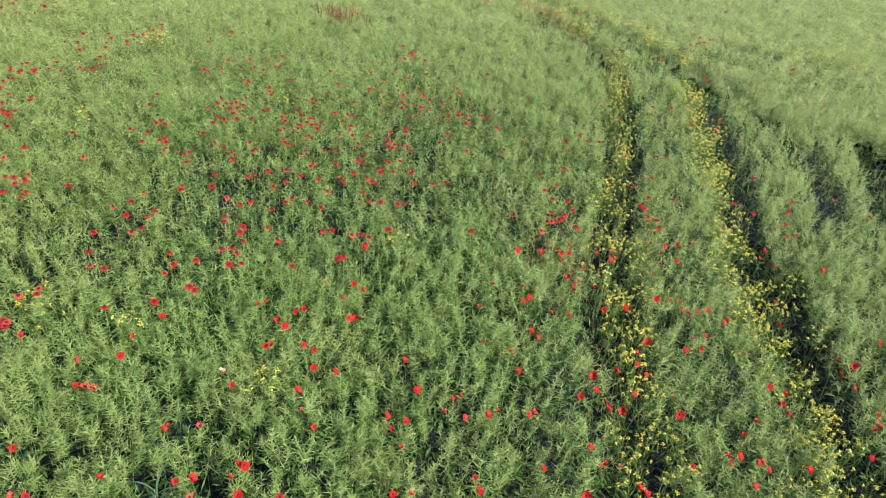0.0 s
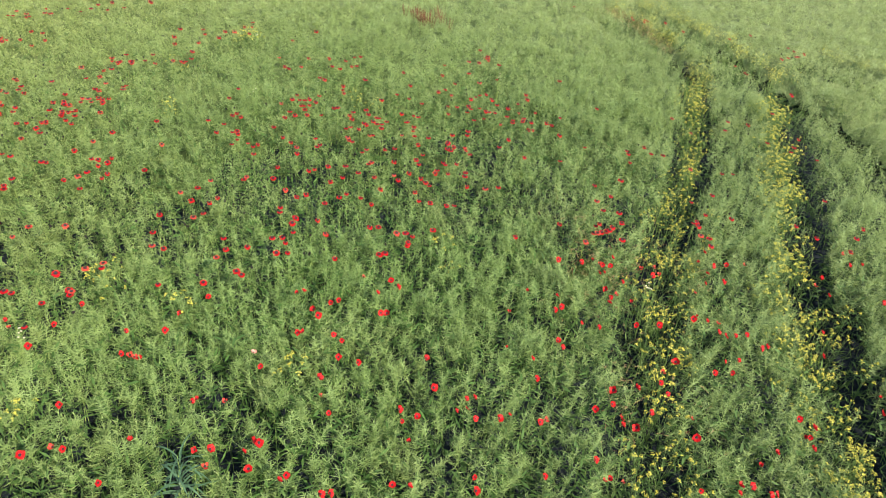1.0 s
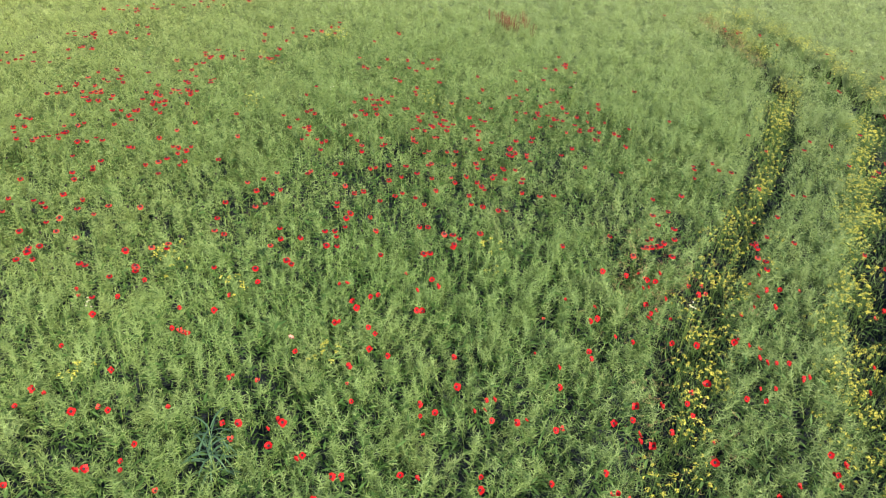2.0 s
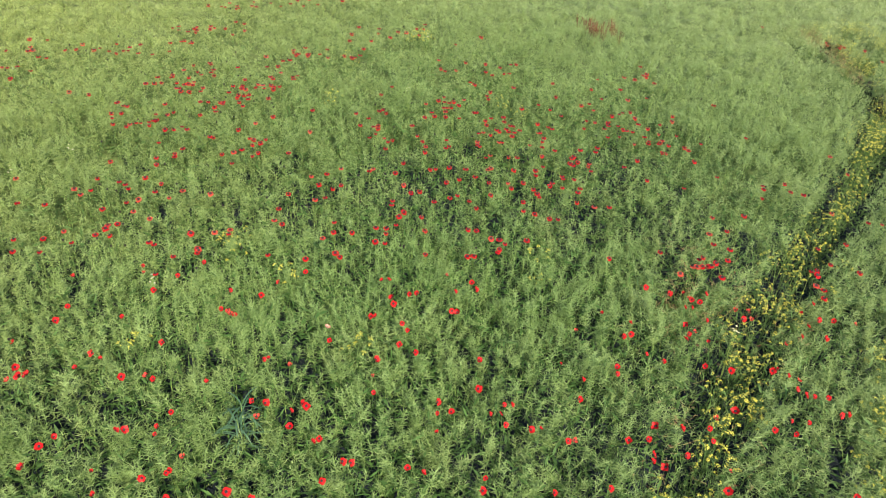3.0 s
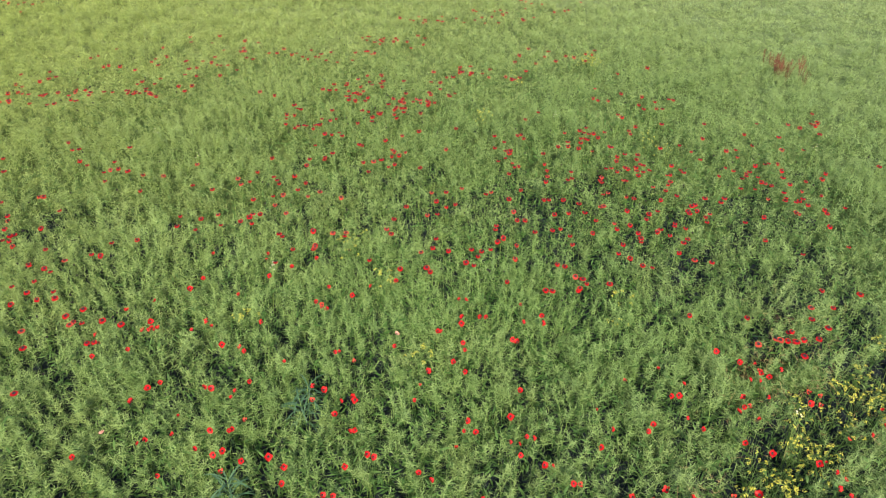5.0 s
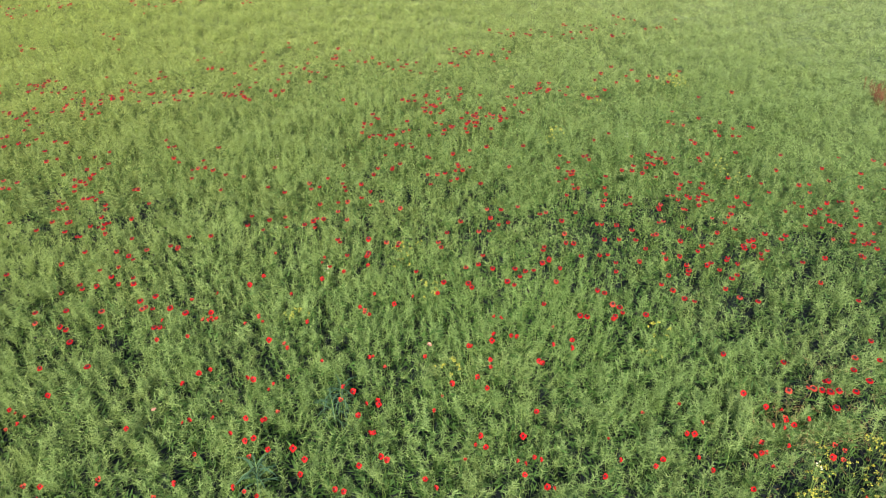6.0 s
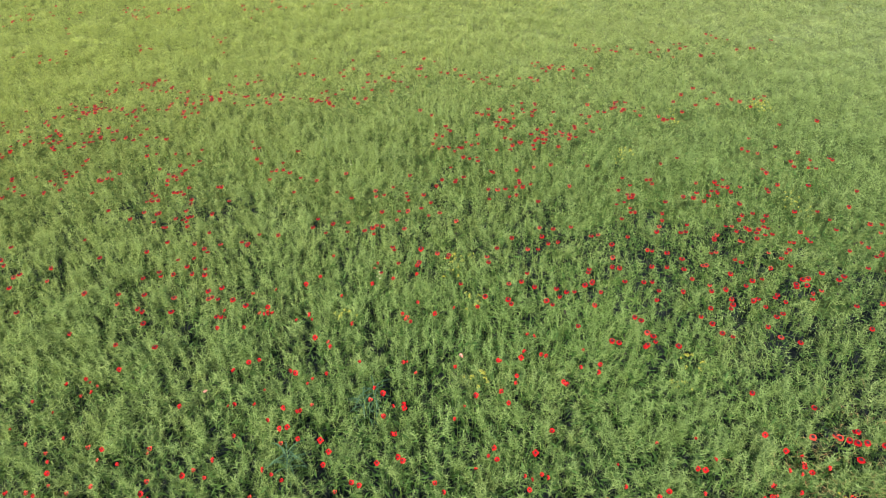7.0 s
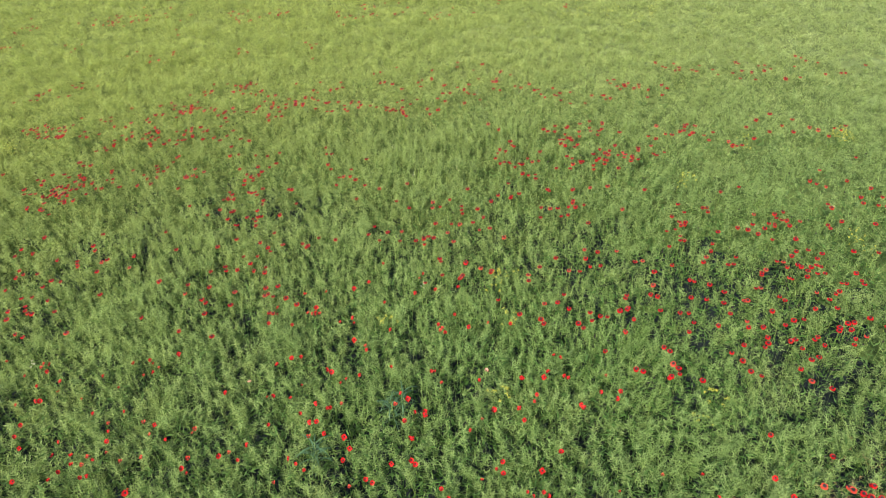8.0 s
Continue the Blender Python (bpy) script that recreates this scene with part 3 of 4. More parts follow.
def spread(density, lo, hi, outline=FIELD_OUTLINE):
    """Random places in the field whose distance from the nearest stretch lies between lo and hi."""
    xs, ys = [p[0] for p in outline], [p[1] for p in outline]
    n = int(density * (max(xs) - min(xs)) * (max(ys) - min(ys)))
    x, y = rng.uniform(min(xs), max(xs), n), rng.uniform(min(ys), max(ys), n)
    d = to_line(x, y, [tuple(WATCH_A), tuple(WATCH_B)])
    fuzz = rng.normal(0, 0.5, n)
    keep = inside(x, y, outline) & (d + fuzz >= lo) & (d + fuzz < hi)
    x, y = x[keep], y[keep]
    keep = rng.random(len(x)) < track_gap(x, y)
    x, y = x[keep], y[keep]
    thin = np.clip((patchy(x, y, 0.32, 3) - 0.13 + 0.1 * (lo > 16)) / 0.12, 0.06, 1.0) * (1 - (0.36 + 0.14 * (lo >= 10)) * weedy(x, y))
    keep = rng.random(len(x)) < thin
    return x[keep], y[keep]


def racemes(soup, x, y, pods, pod_len, pod_wide, plume, leaves, short=0.0, level=1.2, skin=0):
    """Stalks that fan out from the plant's foot, each with a plume of seed pods that stand out all round it."""
    n = len(x)
    low = rng.random(n)
    top = canopy(x, y) + rng.normal(0, 0.06, n) - np.where(low < 0.5, 0.34 * rng.random(n), 0.0) - short * rng.uniform(0.6, 1.2, n)
    lean = rng.normal(0, 0.25, (n, 2)) + np.stack([patchy(x, y, 0.8, 7) - 0.5, patchy(x, y, 0.8, 8) - 0.5], 1) * 0.4
    axis = unit(np.concatenate([lean, np.ones((n, 1))], 1))
    tip = np.stack([x, y, top], 1)
    long = plume * rng.uniform(0.7, 1.25, n)
    turn = rng.uniform(0, 2 * np.pi, n)
    side = np.stack([np.cos(turn), np.sin(turn), np.zeros(n)], 1)
    joint = tip - axis * (long * 1.25)[:, None]
    w = np.full(n, 0.0045)
    soup.strips(joint, tip, w * 1.2, w * 0.5, side, 1)
    if pods > 16:
        b = rng.random(n) < 0.3
        foot = (joint * (1, 1, 0) + rng.normal(0, 0.05, (n, 3)) * (1, 1, 0))[b]
        soup.strips(foot, joint[b], w[b] * 2.0, w[b] * 1.2, side[b], 1)
    k = n * pods
    at = np.repeat(np.arange(n), pods)
    s = (np.tile(np.arange(pods), n) + rng.random(k)) / pods
    ang = np.tile(np.arange(pods) * 2.4, n) + np.repeat(turn, pods) + rng.normal(0, 0.35, k)
    rise = np.radians(rng.normal(20, 17, k) + 32 * (s < 0.10))
    out = np.stack([np.cos(ang) * np.cos(rise), np.sin(ang) * np.cos(rise), np.sin(rise)], 1)
    out = unit(out + 0.3 * axis[at] * (1, 1, 0))
    base = tip[at] - axis[at] * (s * long[at])[:, None] + rng.normal(0, min(0.11, max(0.0, 0.04 * (level - 1.2))), (k, 3)) * (1, 1, 0.7)
    length = pod_len * rng.uniform(0.78, 1.2, k) * np.where(s < 0.10, 0.5, 1.0) * (0.75 + 0.5 * np.minimum(s * 2, 1))
    flat = unit(np.cross(out, rng.normal(0, 1, (k, 3)) + (0, 0, level)))
    sag = np.stack([np.zeros(k), np.zeros(k), length * rng.uniform(-0.1, 0.22, k)], 1)
    soup.spikes(base, out, length, pod_wide * rng.uniform(0.8, 1.3, k), flat, skin, sag)
    if leaves:
        k = n * leaves
        at = np.repeat(np.arange(n), leaves)
        ang = rng.uniform(0, 2 * np.pi, k)
        rise = np.radians(rng.normal(15, 20, k))
        out = np.stack([np.cos(ang) * np.cos(rise), np.sin(ang) * np.cos(rise), np.sin(rise)], 1)
        base = np.stack([x[at], y[at], rng.uniform(0.18, 0.62, k) * top[at]], 1) + rng.normal(0, 0.05, (k, 3))
        length = rng.uniform(0.09, 0.22, k)
        flat = unit(np.cross(out, np.tile((0.0, 0.0, 1.0), (k, 1))) + rng.normal(0, 0.35, (k, 3)))
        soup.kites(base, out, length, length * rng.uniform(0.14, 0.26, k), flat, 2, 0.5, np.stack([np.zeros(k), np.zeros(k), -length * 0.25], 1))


# ---- ground ----
def ground_lines(lo, hi, fine_lo, fine_hi, step):
    inner = np.arange(fine_lo, fine_hi, step)
    grow = np.cumsum(step * 1.22 ** np.arange(1, 60))
    left, right = fine_lo - grow, inner[-1] + grow
    return np.concatenate([[lo], left[left > lo][::-1], inner, right[right < hi], [hi]])


def grid_mesh(name, xs, ys, z, mat, keep=None):
    nx, ny = len(xs), len(ys)
    X, Y = np.meshgrid(xs, ys)
    v = np.stack([X.ravel(), Y.ravel(), z(X.ravel(), Y.ravel())], 1)
    i, j = np.meshgrid(np.arange(nx - 1), np.arange(ny - 1))
    q = (j * nx + i).ravel()
    f = np.stack([q, q + 1, q + nx + 1, q + nx], 1)
    if keep is not None:
        c = v[f].mean(1)
        f = f[keep(c[:, 0], c[:, 1])]
    me = bpy.data.meshes.new(name)
    me.from_pydata(v.tolist(), [], f.tolist())
    me.materials.append(mat)
    me.shade_smooth()
    return me


def soil_height(x, y):
    rut = np.zeros(len(x))
    for pts, half in TRACKS:
        rut = np.maximum(rut, np.clip(1 - to_line(x, y, pts) / (half * 1.1), 0, 1))
    near = np.clip(1 - np.hypot(x - 2, y - 10) / 40, 0, 1)
    return near * (0.05 * (patchy(x, y, 0.35, 21) - 0.5) + 0.05 * (patchy(x, y, 0.9, 22) - 0.5)) - 0.07 * rut


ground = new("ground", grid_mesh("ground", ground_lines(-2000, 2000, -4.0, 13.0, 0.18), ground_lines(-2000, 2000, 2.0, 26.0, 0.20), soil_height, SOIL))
tagged(ground, "crumbly field soil coloured with the blue-black shade of the gaps, with shallow wheel ruts", "ground", kind="structure")

# ---- the crop ----
crop = Soup()
for density, lo, hi, pods, pod_len, pod_wide, plume, leaves, level in (
        (100, 0.0, 10.0, 42, 0.094, 0.0080, 0.37, 4, 1.1),
        (72, 10.0, 17.0, 34, 0.084, 0.0116, 0.36, 3, 1.8),
        (54, 17.0, 27.0, 22, 0.086, 0.0150, 0.32, 1, 2.3),
        (36, 27.0, 60.0, 15, 0.106, 0.0215, 0.34, 0, 3.2)):
    px, py = spread(density, lo, hi)
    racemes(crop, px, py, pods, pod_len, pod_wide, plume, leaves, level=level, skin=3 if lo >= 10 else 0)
px, py = spread(24, 0.0, 90.0, MARGIN)
outside = ~inside(px, py, FIELD_OUTLINE)
px, py = px[outside], py[outside]
close = to_line(px, py, [tuple(WATCH_A), tuple(WATCH_B)]) < 8.0
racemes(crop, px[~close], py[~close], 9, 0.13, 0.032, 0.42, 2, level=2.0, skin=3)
qx, qy = rng.uniform(-9, 15, 26000), rng.uniform(-9, 11, 26000)
close = ~inside(qx, qy, FIELD_OUTLINE) & (to_line(qx, qy, [tuple(WATCH_A), tuple(WATCH_B)]) < 8.0) & (rng.random(26000) < 0.8 * track_gap(qx, qy))
racemes(crop, qx[close], qy[close], 13, 0.100, 0.0165, 0.40, 2, level=1.6)
for pts, half, n in zip(*zip(*TRACKS), (460, 240, 60, 50, 60, 50)):      # stunted plants in the wheel tracks
    step = rng.integers(0, len(pts) - 1, n)
    ends = np.array(pts)
    f = rng.random(n)[:, None]
    p = ends[step] * (1 - f) + ends[step + 1] * f + rng.normal(0, half * 0.8, (n, 2))
    racemes(crop, p[:, 0], p[:, 1], 22, 0.06, 0.0075, 0.34, 4, short=0.36)
wx, wy = rng.uniform(-20, 12, 150000), rng.uniform(-4, 24, 150000)
keep = inside(wx, wy, FIELD_OUTLINE) & (rng.random(150000) < weedy(wx, wy) * track_gap(wx, wy))
wx, wy = wx[keep], wy[keep]                       # broad leaves between the poppies, in the leaf green that carries gap shade
n = len(wx)
a, rise = rng.uniform(0, 6.28, n), rng.uniform(-0.1, 0.9, n)
way = np.stack([np.cos(a) * np.cos(rise), np.sin(a) * np.cos(rise), np.sin(rise)], 1)
length = rng.uniform(0.08, 0.19, n)
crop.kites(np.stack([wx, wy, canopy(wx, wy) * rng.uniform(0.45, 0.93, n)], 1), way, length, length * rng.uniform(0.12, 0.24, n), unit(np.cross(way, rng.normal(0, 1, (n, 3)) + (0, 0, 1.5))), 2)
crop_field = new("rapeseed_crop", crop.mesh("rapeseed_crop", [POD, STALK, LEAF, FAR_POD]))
tagged(crop_field, "dense green rapeseed crop in pod, growing from dark soil", "crop", kind="stuff")


def outer_height(x, y):
    far = np.clip((np.hypot(x, y) - 60) / 200, 0, 1)
    return 0.58 + 0.3 * far + (1 - far) * (0.34 * (patchy(x, y, 0.9, 31) - 0.5) + 0.2 * (patchy(x, y, 0.4, 32) - 0.5)) + 0.2 * (patchy(x, y, 6.0, 33) - 0.5)


def track_clear(x, y):
    """0 near a wheel track, rising to 1 over a good half metre."""
    return np.min([np.clip((to_line(x, y, pts) - half - 0.1) / 0.7, 0, 1) for pts, half in TRACKS[:7]], axis=0)


def lower_height(x, y):
    far = np.clip((to_line(x, y, [tuple(WATCH_A), tuple(WATCH_B)]) - 12.0) / 13, 0, 1)
    return (0.20 + 0.58 * far - 0.35 * weedy(x, y)) * track_clear(x, y) + 0.30 * track_clear(x, y) * (patchy(x, y, 0.45, 35) - 0.5) + 0.2 * (patchy(x, y, 1.1, 36) - 0.5)


def sheet_here(x, y):
    d = to_line(x, y, [tuple(WATCH_A), tuple(WATCH_B)])
    return (d > 11) & (track_clear(x, y) > np.clip(0.9 - (d - 14) / 16, 0.12, 0.9))


lower = new("lower_crop_foliage", grid_mesh("lower_crop_foliage", np.arange(-42, 27, 0.28), np.arange(-14, 39, 0.28), lower_height, MID,
            keep=lambda x, y: np.where(inside(x, y, FIELD_OUTLINE), sheet_here(x, y), inside(x, y, MARGIN) & (track_clear(x, y) > 0.9))))
tagged(lower, "shaded lower foliage of the rapeseed crop", "crop", kind="stuff")
outline_core = [(cx * 0.97 - 0.1, 15 + (cy - 15) * 0.96) for cx, cy in FIELD_OUTLINE]
margin_core = [(cx * 0.93, 3 + (cy - 3) * 0.92) for cx, cy in MARGIN]
outer = new("distant_rapeseed_crop", grid_mesh("distant_rapeseed_crop", ground_lines(-1800, 1800, -48.0, 34.0, 0.6), ground_lines(-1800, 1800, -16.0, 48.0, 0.6), outer_height, AFAR,
            keep=lambda x, y: ~inside(x, y, outline_core) & ~inside(x, y, margin_core)))
tagged(outer, "green rapeseed crop spreading to the far edge of the field", "crop", kind="stuff")

# ---- poppies ----
def part(name, bm, material, parent, label=""):
    me = bpy.data.meshes.new(name)
    bm.to_mesh(me)
    bm.free()
    for mat in (material if isinstance(material, (list, tuple)) else [material]):
        me.materials.append(mat)
    me.shade_smooth()
    ob = new(name, me)
    ob.parent = parent
    return tagged(ob, label) if label else ob


def tube(bm, pts, radii, sides=5, mat=0):
    rings = []
    for i, (p, r) in enumerate(zip(pts, radii)):
        p = Vector(p)
        d = (Vector(pts[min(i + 1, len(pts) - 1)]) - Vector(pts[max(i - 1, 0)])).normalized()
        u = d.orthogonal().normalized()
        w = d.cross(u)
        rings.append([bm.verts.new(p + r * (u * math.cos(a) + w * math.sin(a))) for a in (2 * math.pi * k / sides for k in range(sides))])
    for a, b in zip(rings[:-1], rings[1:]):
        for k in range(sides):
            bm.faces.new((a[k], a[(k + 1) % sides], b[(k + 1) % sides], b[k])).material_index = mat
    bm.faces.new(rings[-1]).material_index = mat
    return bm


def blade(bm, root, heading, length, width, rise, droop, steps=5, fold=0.25, mat=0):
    """A leaf blade with a folded midrib that rises and then arches over."""
    h = Vector((math.cos(heading), math.sin(heading), 0))
    s = Vector((-h.y, h.x, 0))
    rows, p, ang = [], Vector(root), rise
    for i in range(steps + 1):
        t = i / steps
        w = width * 0.5 * (math.sin(math.pi * min(1, 0.12 + t * 0.88)) ** 0.7 if i < steps else 0.03)
        up = Vector((0, 0, fold * w))
        rows.append((bm.verts.new(p - s * w + up), bm.verts.new(p), bm.verts.new(p + s * w + up)))
        p = p + (h * math.cos(ang) + Vector((0, 0, math.sin(ang)))) * (length / steps)
        ang -= droop / steps
    for a, b in zip(rows[:-1], rows[1:]):
        bm.faces.new((a[0], a[1], b[1], b[0])).material_index = mat
        bm.faces.new((a[1], a[2], b[2], b[1])).material_index = mat


def petal_mesh(radius, cup, seed):
    """One crumpled petal: a fan that opens outward from the heart, its foot black, lying in +x."""
    r = random.Random(seed)
    bm = bmesh.new()
    rows = []
    for i in range(5):
        t = (i / 4) ** 2.1
        row = []
        for j in range(6):
            a = (j / 5 - 0.5) * 2.0
            ang = a * (0.86 if i else 0.5) + r.uniform(-0.08, 0.08) * t
            rr = radius * (0.10 + 0.90 * t) * (1 - 0.16 * abs(a) ** 2 * t)
            lift = radius * (math.sin(cup) * t ** 1.6 * 0.95 + 0.20 * t * math.sin(5 * a + seed) * t + r.uniform(-0.13, 0.13) * t)
            flat = rr * (1 - 0.45 * t * math.sin(cup) ** 2) * (1 + r.uniform(-0.16, 0.10) * t)
            row.append(bm.verts.new((flat * math.cos(ang), flat * math.sin(ang), lift)))
        rows.append(row)
    for i in range(4):
        for j in range(5):
            bm.faces.new((rows[i][j], rows[i][j + 1], rows[i + 1][j + 1], rows[i + 1][j])).material_index = (1, 1, 0, 2)[i]
    return bm


def make_poppy(seed, radius, cup, petals, colour, label, height=1.0, tilt=0.3):
    """A poppy whose head lies at height over its foot."""
    r = random.Random(seed)
    root = tagged(new("poppy"), label, "poppy", "poppies in the crop")
    bend = r.uniform(0, 2 * math.pi)
    lean = Vector((math.cos(bend), math.sin(bend), 0)) * 0.05
    pts = [Vector((0, 0, -height)) - lean, Vector((0, 0, -height * 0.55)) - lean * 0.2 + Vector((r.uniform(-.03, .03), r.uniform(-.03, .03), 0)), Vector((0, 0, -0.12)) + lean * 0.3, Vector((0, 0, -0.006))]
    part("stem", tube(bmesh.new(), pts, (0.003, 0.0026, 0.002, 0.0016), 5), WEED, root)
    tip = pose(0, 0, 0, 0, math.degrees(tilt), 0)
    for k in range(petals):
        inner = k % 2
        p = part("petal", petal_mesh(radius * (0.93 if inner else 1.0), cup + (0.18 if inner else 0) + r.uniform(-0.12, 0.12), seed * 7 + k), [colour, BLACK, RIM if colour is RED else colour], root)
        p.matrix_basis = tip @ pose(0, 0, 0.003 * inner, r.uniform(-6, 6), r.uniform(-6, 6), 360 * k / petals + r.uniform(-9, 9))
    bm = bmesh.new()
    bmesh.ops.create_uvsphere(bm, u_segments=7, v_segments=5, radius=0.007, matrix=Matrix.Translation((0, 0, 0.007)) @ Matrix.Diagonal((1, 1, 1.3, 1)))
    h = part("seed_capsule", bm, BLACK, root)
    h.matrix_basis = tip
    bm = bmesh.new()
    tube(bm, [(0, 0, 0.002), (0, 0, 0.006), (0, 0, 0.010)], (0.008, 0.012, 0.009), 8)
    s = part("stamen_ring", bm, BLACK, root, "black ring of stamens")
    s.matrix_basis = tip
    for k in range(1):
        bm = bmesh.new()
        blade(bm, (0, 0, -height * (0.35 + 0.13 * k)), bend + 2.1 * k, 0.13, 0.035, 0.6, 1.1)
        part("leaf", bm, WEED, root)
    return root


reach = to_line(np.array(NEAR_POPPIES)[:, 0], np.array(NEAR_POPPIES)[:, 1], [tuple(WATCH_A), tuple(WATCH_B)])
order = [NEAR_POPPIES[i] for i in np.argsort(reach)]
NEAREST, OTHERS = order[:300], np.array(order[300:])
kinds = []
for i, (radius, cup, petals, colour, label, tilt) in enumerate((
        (0.052, 0.46, 4, RED, "scarlet poppy with cupped petals and a black heart", 0.72),
        (0.058, 0.38, 4, RED, "wide open scarlet poppy standing above the green pods", 0.80),
        (0.046, 0.85, 4, RED, "small half-closed red poppy on a thin stem", 0.30),
        (0.060, 0.50, 5, RED, "large red poppy with crumpled overlapping petals", 0.75),
        (0.050, 0.30, 4, RED, "flat open red poppy tipped to one side", 1.0),
        (0.048, 0.60, 3, FADED, "faded orange-red poppy losing its petals", 0.5))):
    kinds.append(make_poppy(100 + i, radius, cup, petals, colour, label, 1.2, tilt))
pick = random.Random(5)
unused = set(range(len(kinds)))
for x, y in NEAREST:
    k = pick.choices(range(6), (24, 20, 11, 14, 11, 20))[0]
    z = max(1.26 + pick.uniform(-0.03, 0.03), float(canopy(np.array([x]), np.array([y]))[0]) + 0.07) - (pick.uniform(0.04, 0.10) if pick.random() < 0.15 else 0.0)
    size = pick.uniform(0.62, 1.08)
    m = pose(x, y, z, pick.uniform(-10, 10), pick.uniform(-10, 10), pick.gauss(-47, 38))    # heads lean to the sun
    if k in unused:
        unused.discard(k)
        ob = kinds[k]
        ob.matrix_basis = m
    else:
        ob = copy_thing(kinds[k], m)
    ob.scale = (size, size, size)
for k in unused:
    for o in (kinds[k], *kinds[k].children_recursive):
        bpy.data.objects.remove(o)

# ---- poppies further off ----
far_poppies = Soup()
px, py = np.concatenate([FAR_X, OTHERS[:, 0]]), np.concatenate([FAR_Y, OTHERS[:, 1]])
n = len(px)
top = np.maximum(1.24 + rng.uniform(0.0, 0.12, n), canopy(px, py) + np.where(np.hypot(px - 3, py - 1) < 16, 0.21, 0.30))
heart = np.stack([px, py, top], 1)
rad = np.where(np.hypot(px - 3, py - 1) < 16, rng.uniform(0.042, 0.062, n), rng.uniform(0.046, 0.070, n))
cup = rng.uniform(0.0, 0.55, n)
turn = rng.uniform(0, 6.28, n)
lean_to_sun = rng.uniform(0.0, 0.8, n)
faded = (rng.random(n) < 0.13).astype(np.int32)
for k in range(4):
    a = turn + k * np.pi / 2
    out = unit(np.stack([np.cos(a) * np.cos(cup), np.sin(a) * np.cos(cup), np.sin(cup) - lean_to_sun * (np.cos(a) * toward.x + np.sin(a) * toward.y)], 1))
    side = np.stack([-np.sin(a), np.cos(a), np.zeros(n)], 1)
    far_poppies.kites(heart, out, rad, rad * 1.5, side, faded * 2, 0.62)
    far_poppies.kites(heart + (0, 0, 0.018), out, rad * 0.52, rad * 0.75, side, 1, 0.6)
far_poppies.strips(heart - (0, 0, 1.0), heart, np.full(n, 0.004), np.full(n, 0.003), np.stack([np.cos(turn), np.sin(turn), turn * 0], 1), 3)
spent = rng.random(n) < 0.45                       # dark seed heads of those that have dropped their petals
pod = heart[spent] + np.stack([rng.normal(0, 0.4, spent.sum()), rng.normal(0, 0.4, spent.sum()), rng.uniform(-0.04, 0.08, spent.sum())], 1)
for k in range(3):
    a = turn[spent] + k * np.pi / 3
    side = np.stack([np.cos(a), np.sin(a), a * 0], 1)
    far_poppies.kites(pod - (0, 0, 0.03), np.tile((0.0, 0.0, 1.0), (len(a), 1)), np.full(len(a), 0.055), np.full(len(a), 0.042), side, 1, 0.6)
far_poppies.strips(pod - (0, 0, 1.0), pod, np.full(len(a), 0.004), np.full(len(a), 0.003), side, 3)
tagged(new("distant_poppies", far_poppies.mesh("distant_poppies", [RED, BLACK, FADED, STALK])), "scattered red poppies far off in the green crop", "poppies", kind="stuff")

blush = make_poppy(140, 0.050, 0.5, 4, BLUSH, "pale pink poppy with a dark heart among the pods", 1.2, 0.3)
blush.matrix_basis = pose(-2.10, 6.18, 1.27, 8, 4, 40)
copy_thing(blush, pose(-3.40, 2.19, 1.27, -6, 8, 150))

# ---- yellow mustard in the wheel tracks ----
def flower_head(r, size):
    """A loose dome of small four-petalled flowers, each on a thin stalk from one node."""
    bm = bmesh.new()
    foot = Vector((0, 0, -size))
    node = bm.verts.new(foot)
    for _ in range(11):
        a, t = r.uniform(0, 6.28), r.uniform(0, 1.0)
        c = Vector((math.cos(a) * t ** 0.6, math.sin(a) * t ** 0.6, 0.7 * (1 - t) + r.uniform(-0.35, 0.15))) * size
        u = Vector((r.uniform(-1, 1), r.uniform(-1, 1), 0.3)).normalized()
        nrm = (Vector((math.cos(a) * t, math.sin(a) * t, 1.0)) + Vector((r.uniform(-.4, .4), r.uniform(-.4, .4), 0))).normalized()
        u = (u - nrm * u.dot(nrm)).normalized()
        w = nrm.cross(u)
        f = r.uniform(0.0065, 0.0092)
        heart = bm.verts.new(c)
        for d, e in ((u, w), (w, -u), (-u, -w), (-w, u)):
            bm.faces.new([heart] + [bm.verts.new(c + q) for q in ((d * 0.75 - e * 0.42) * f, d * f * 1.15 + nrm * f * 0.3, (d * 0.75 + e * 0.42) * f)])
        bm.faces.new((node, heart, bm.verts.new(c.lerp(foot, 0.4) + w * 0.0016))).material_index = 1      # its stalk
    return bm


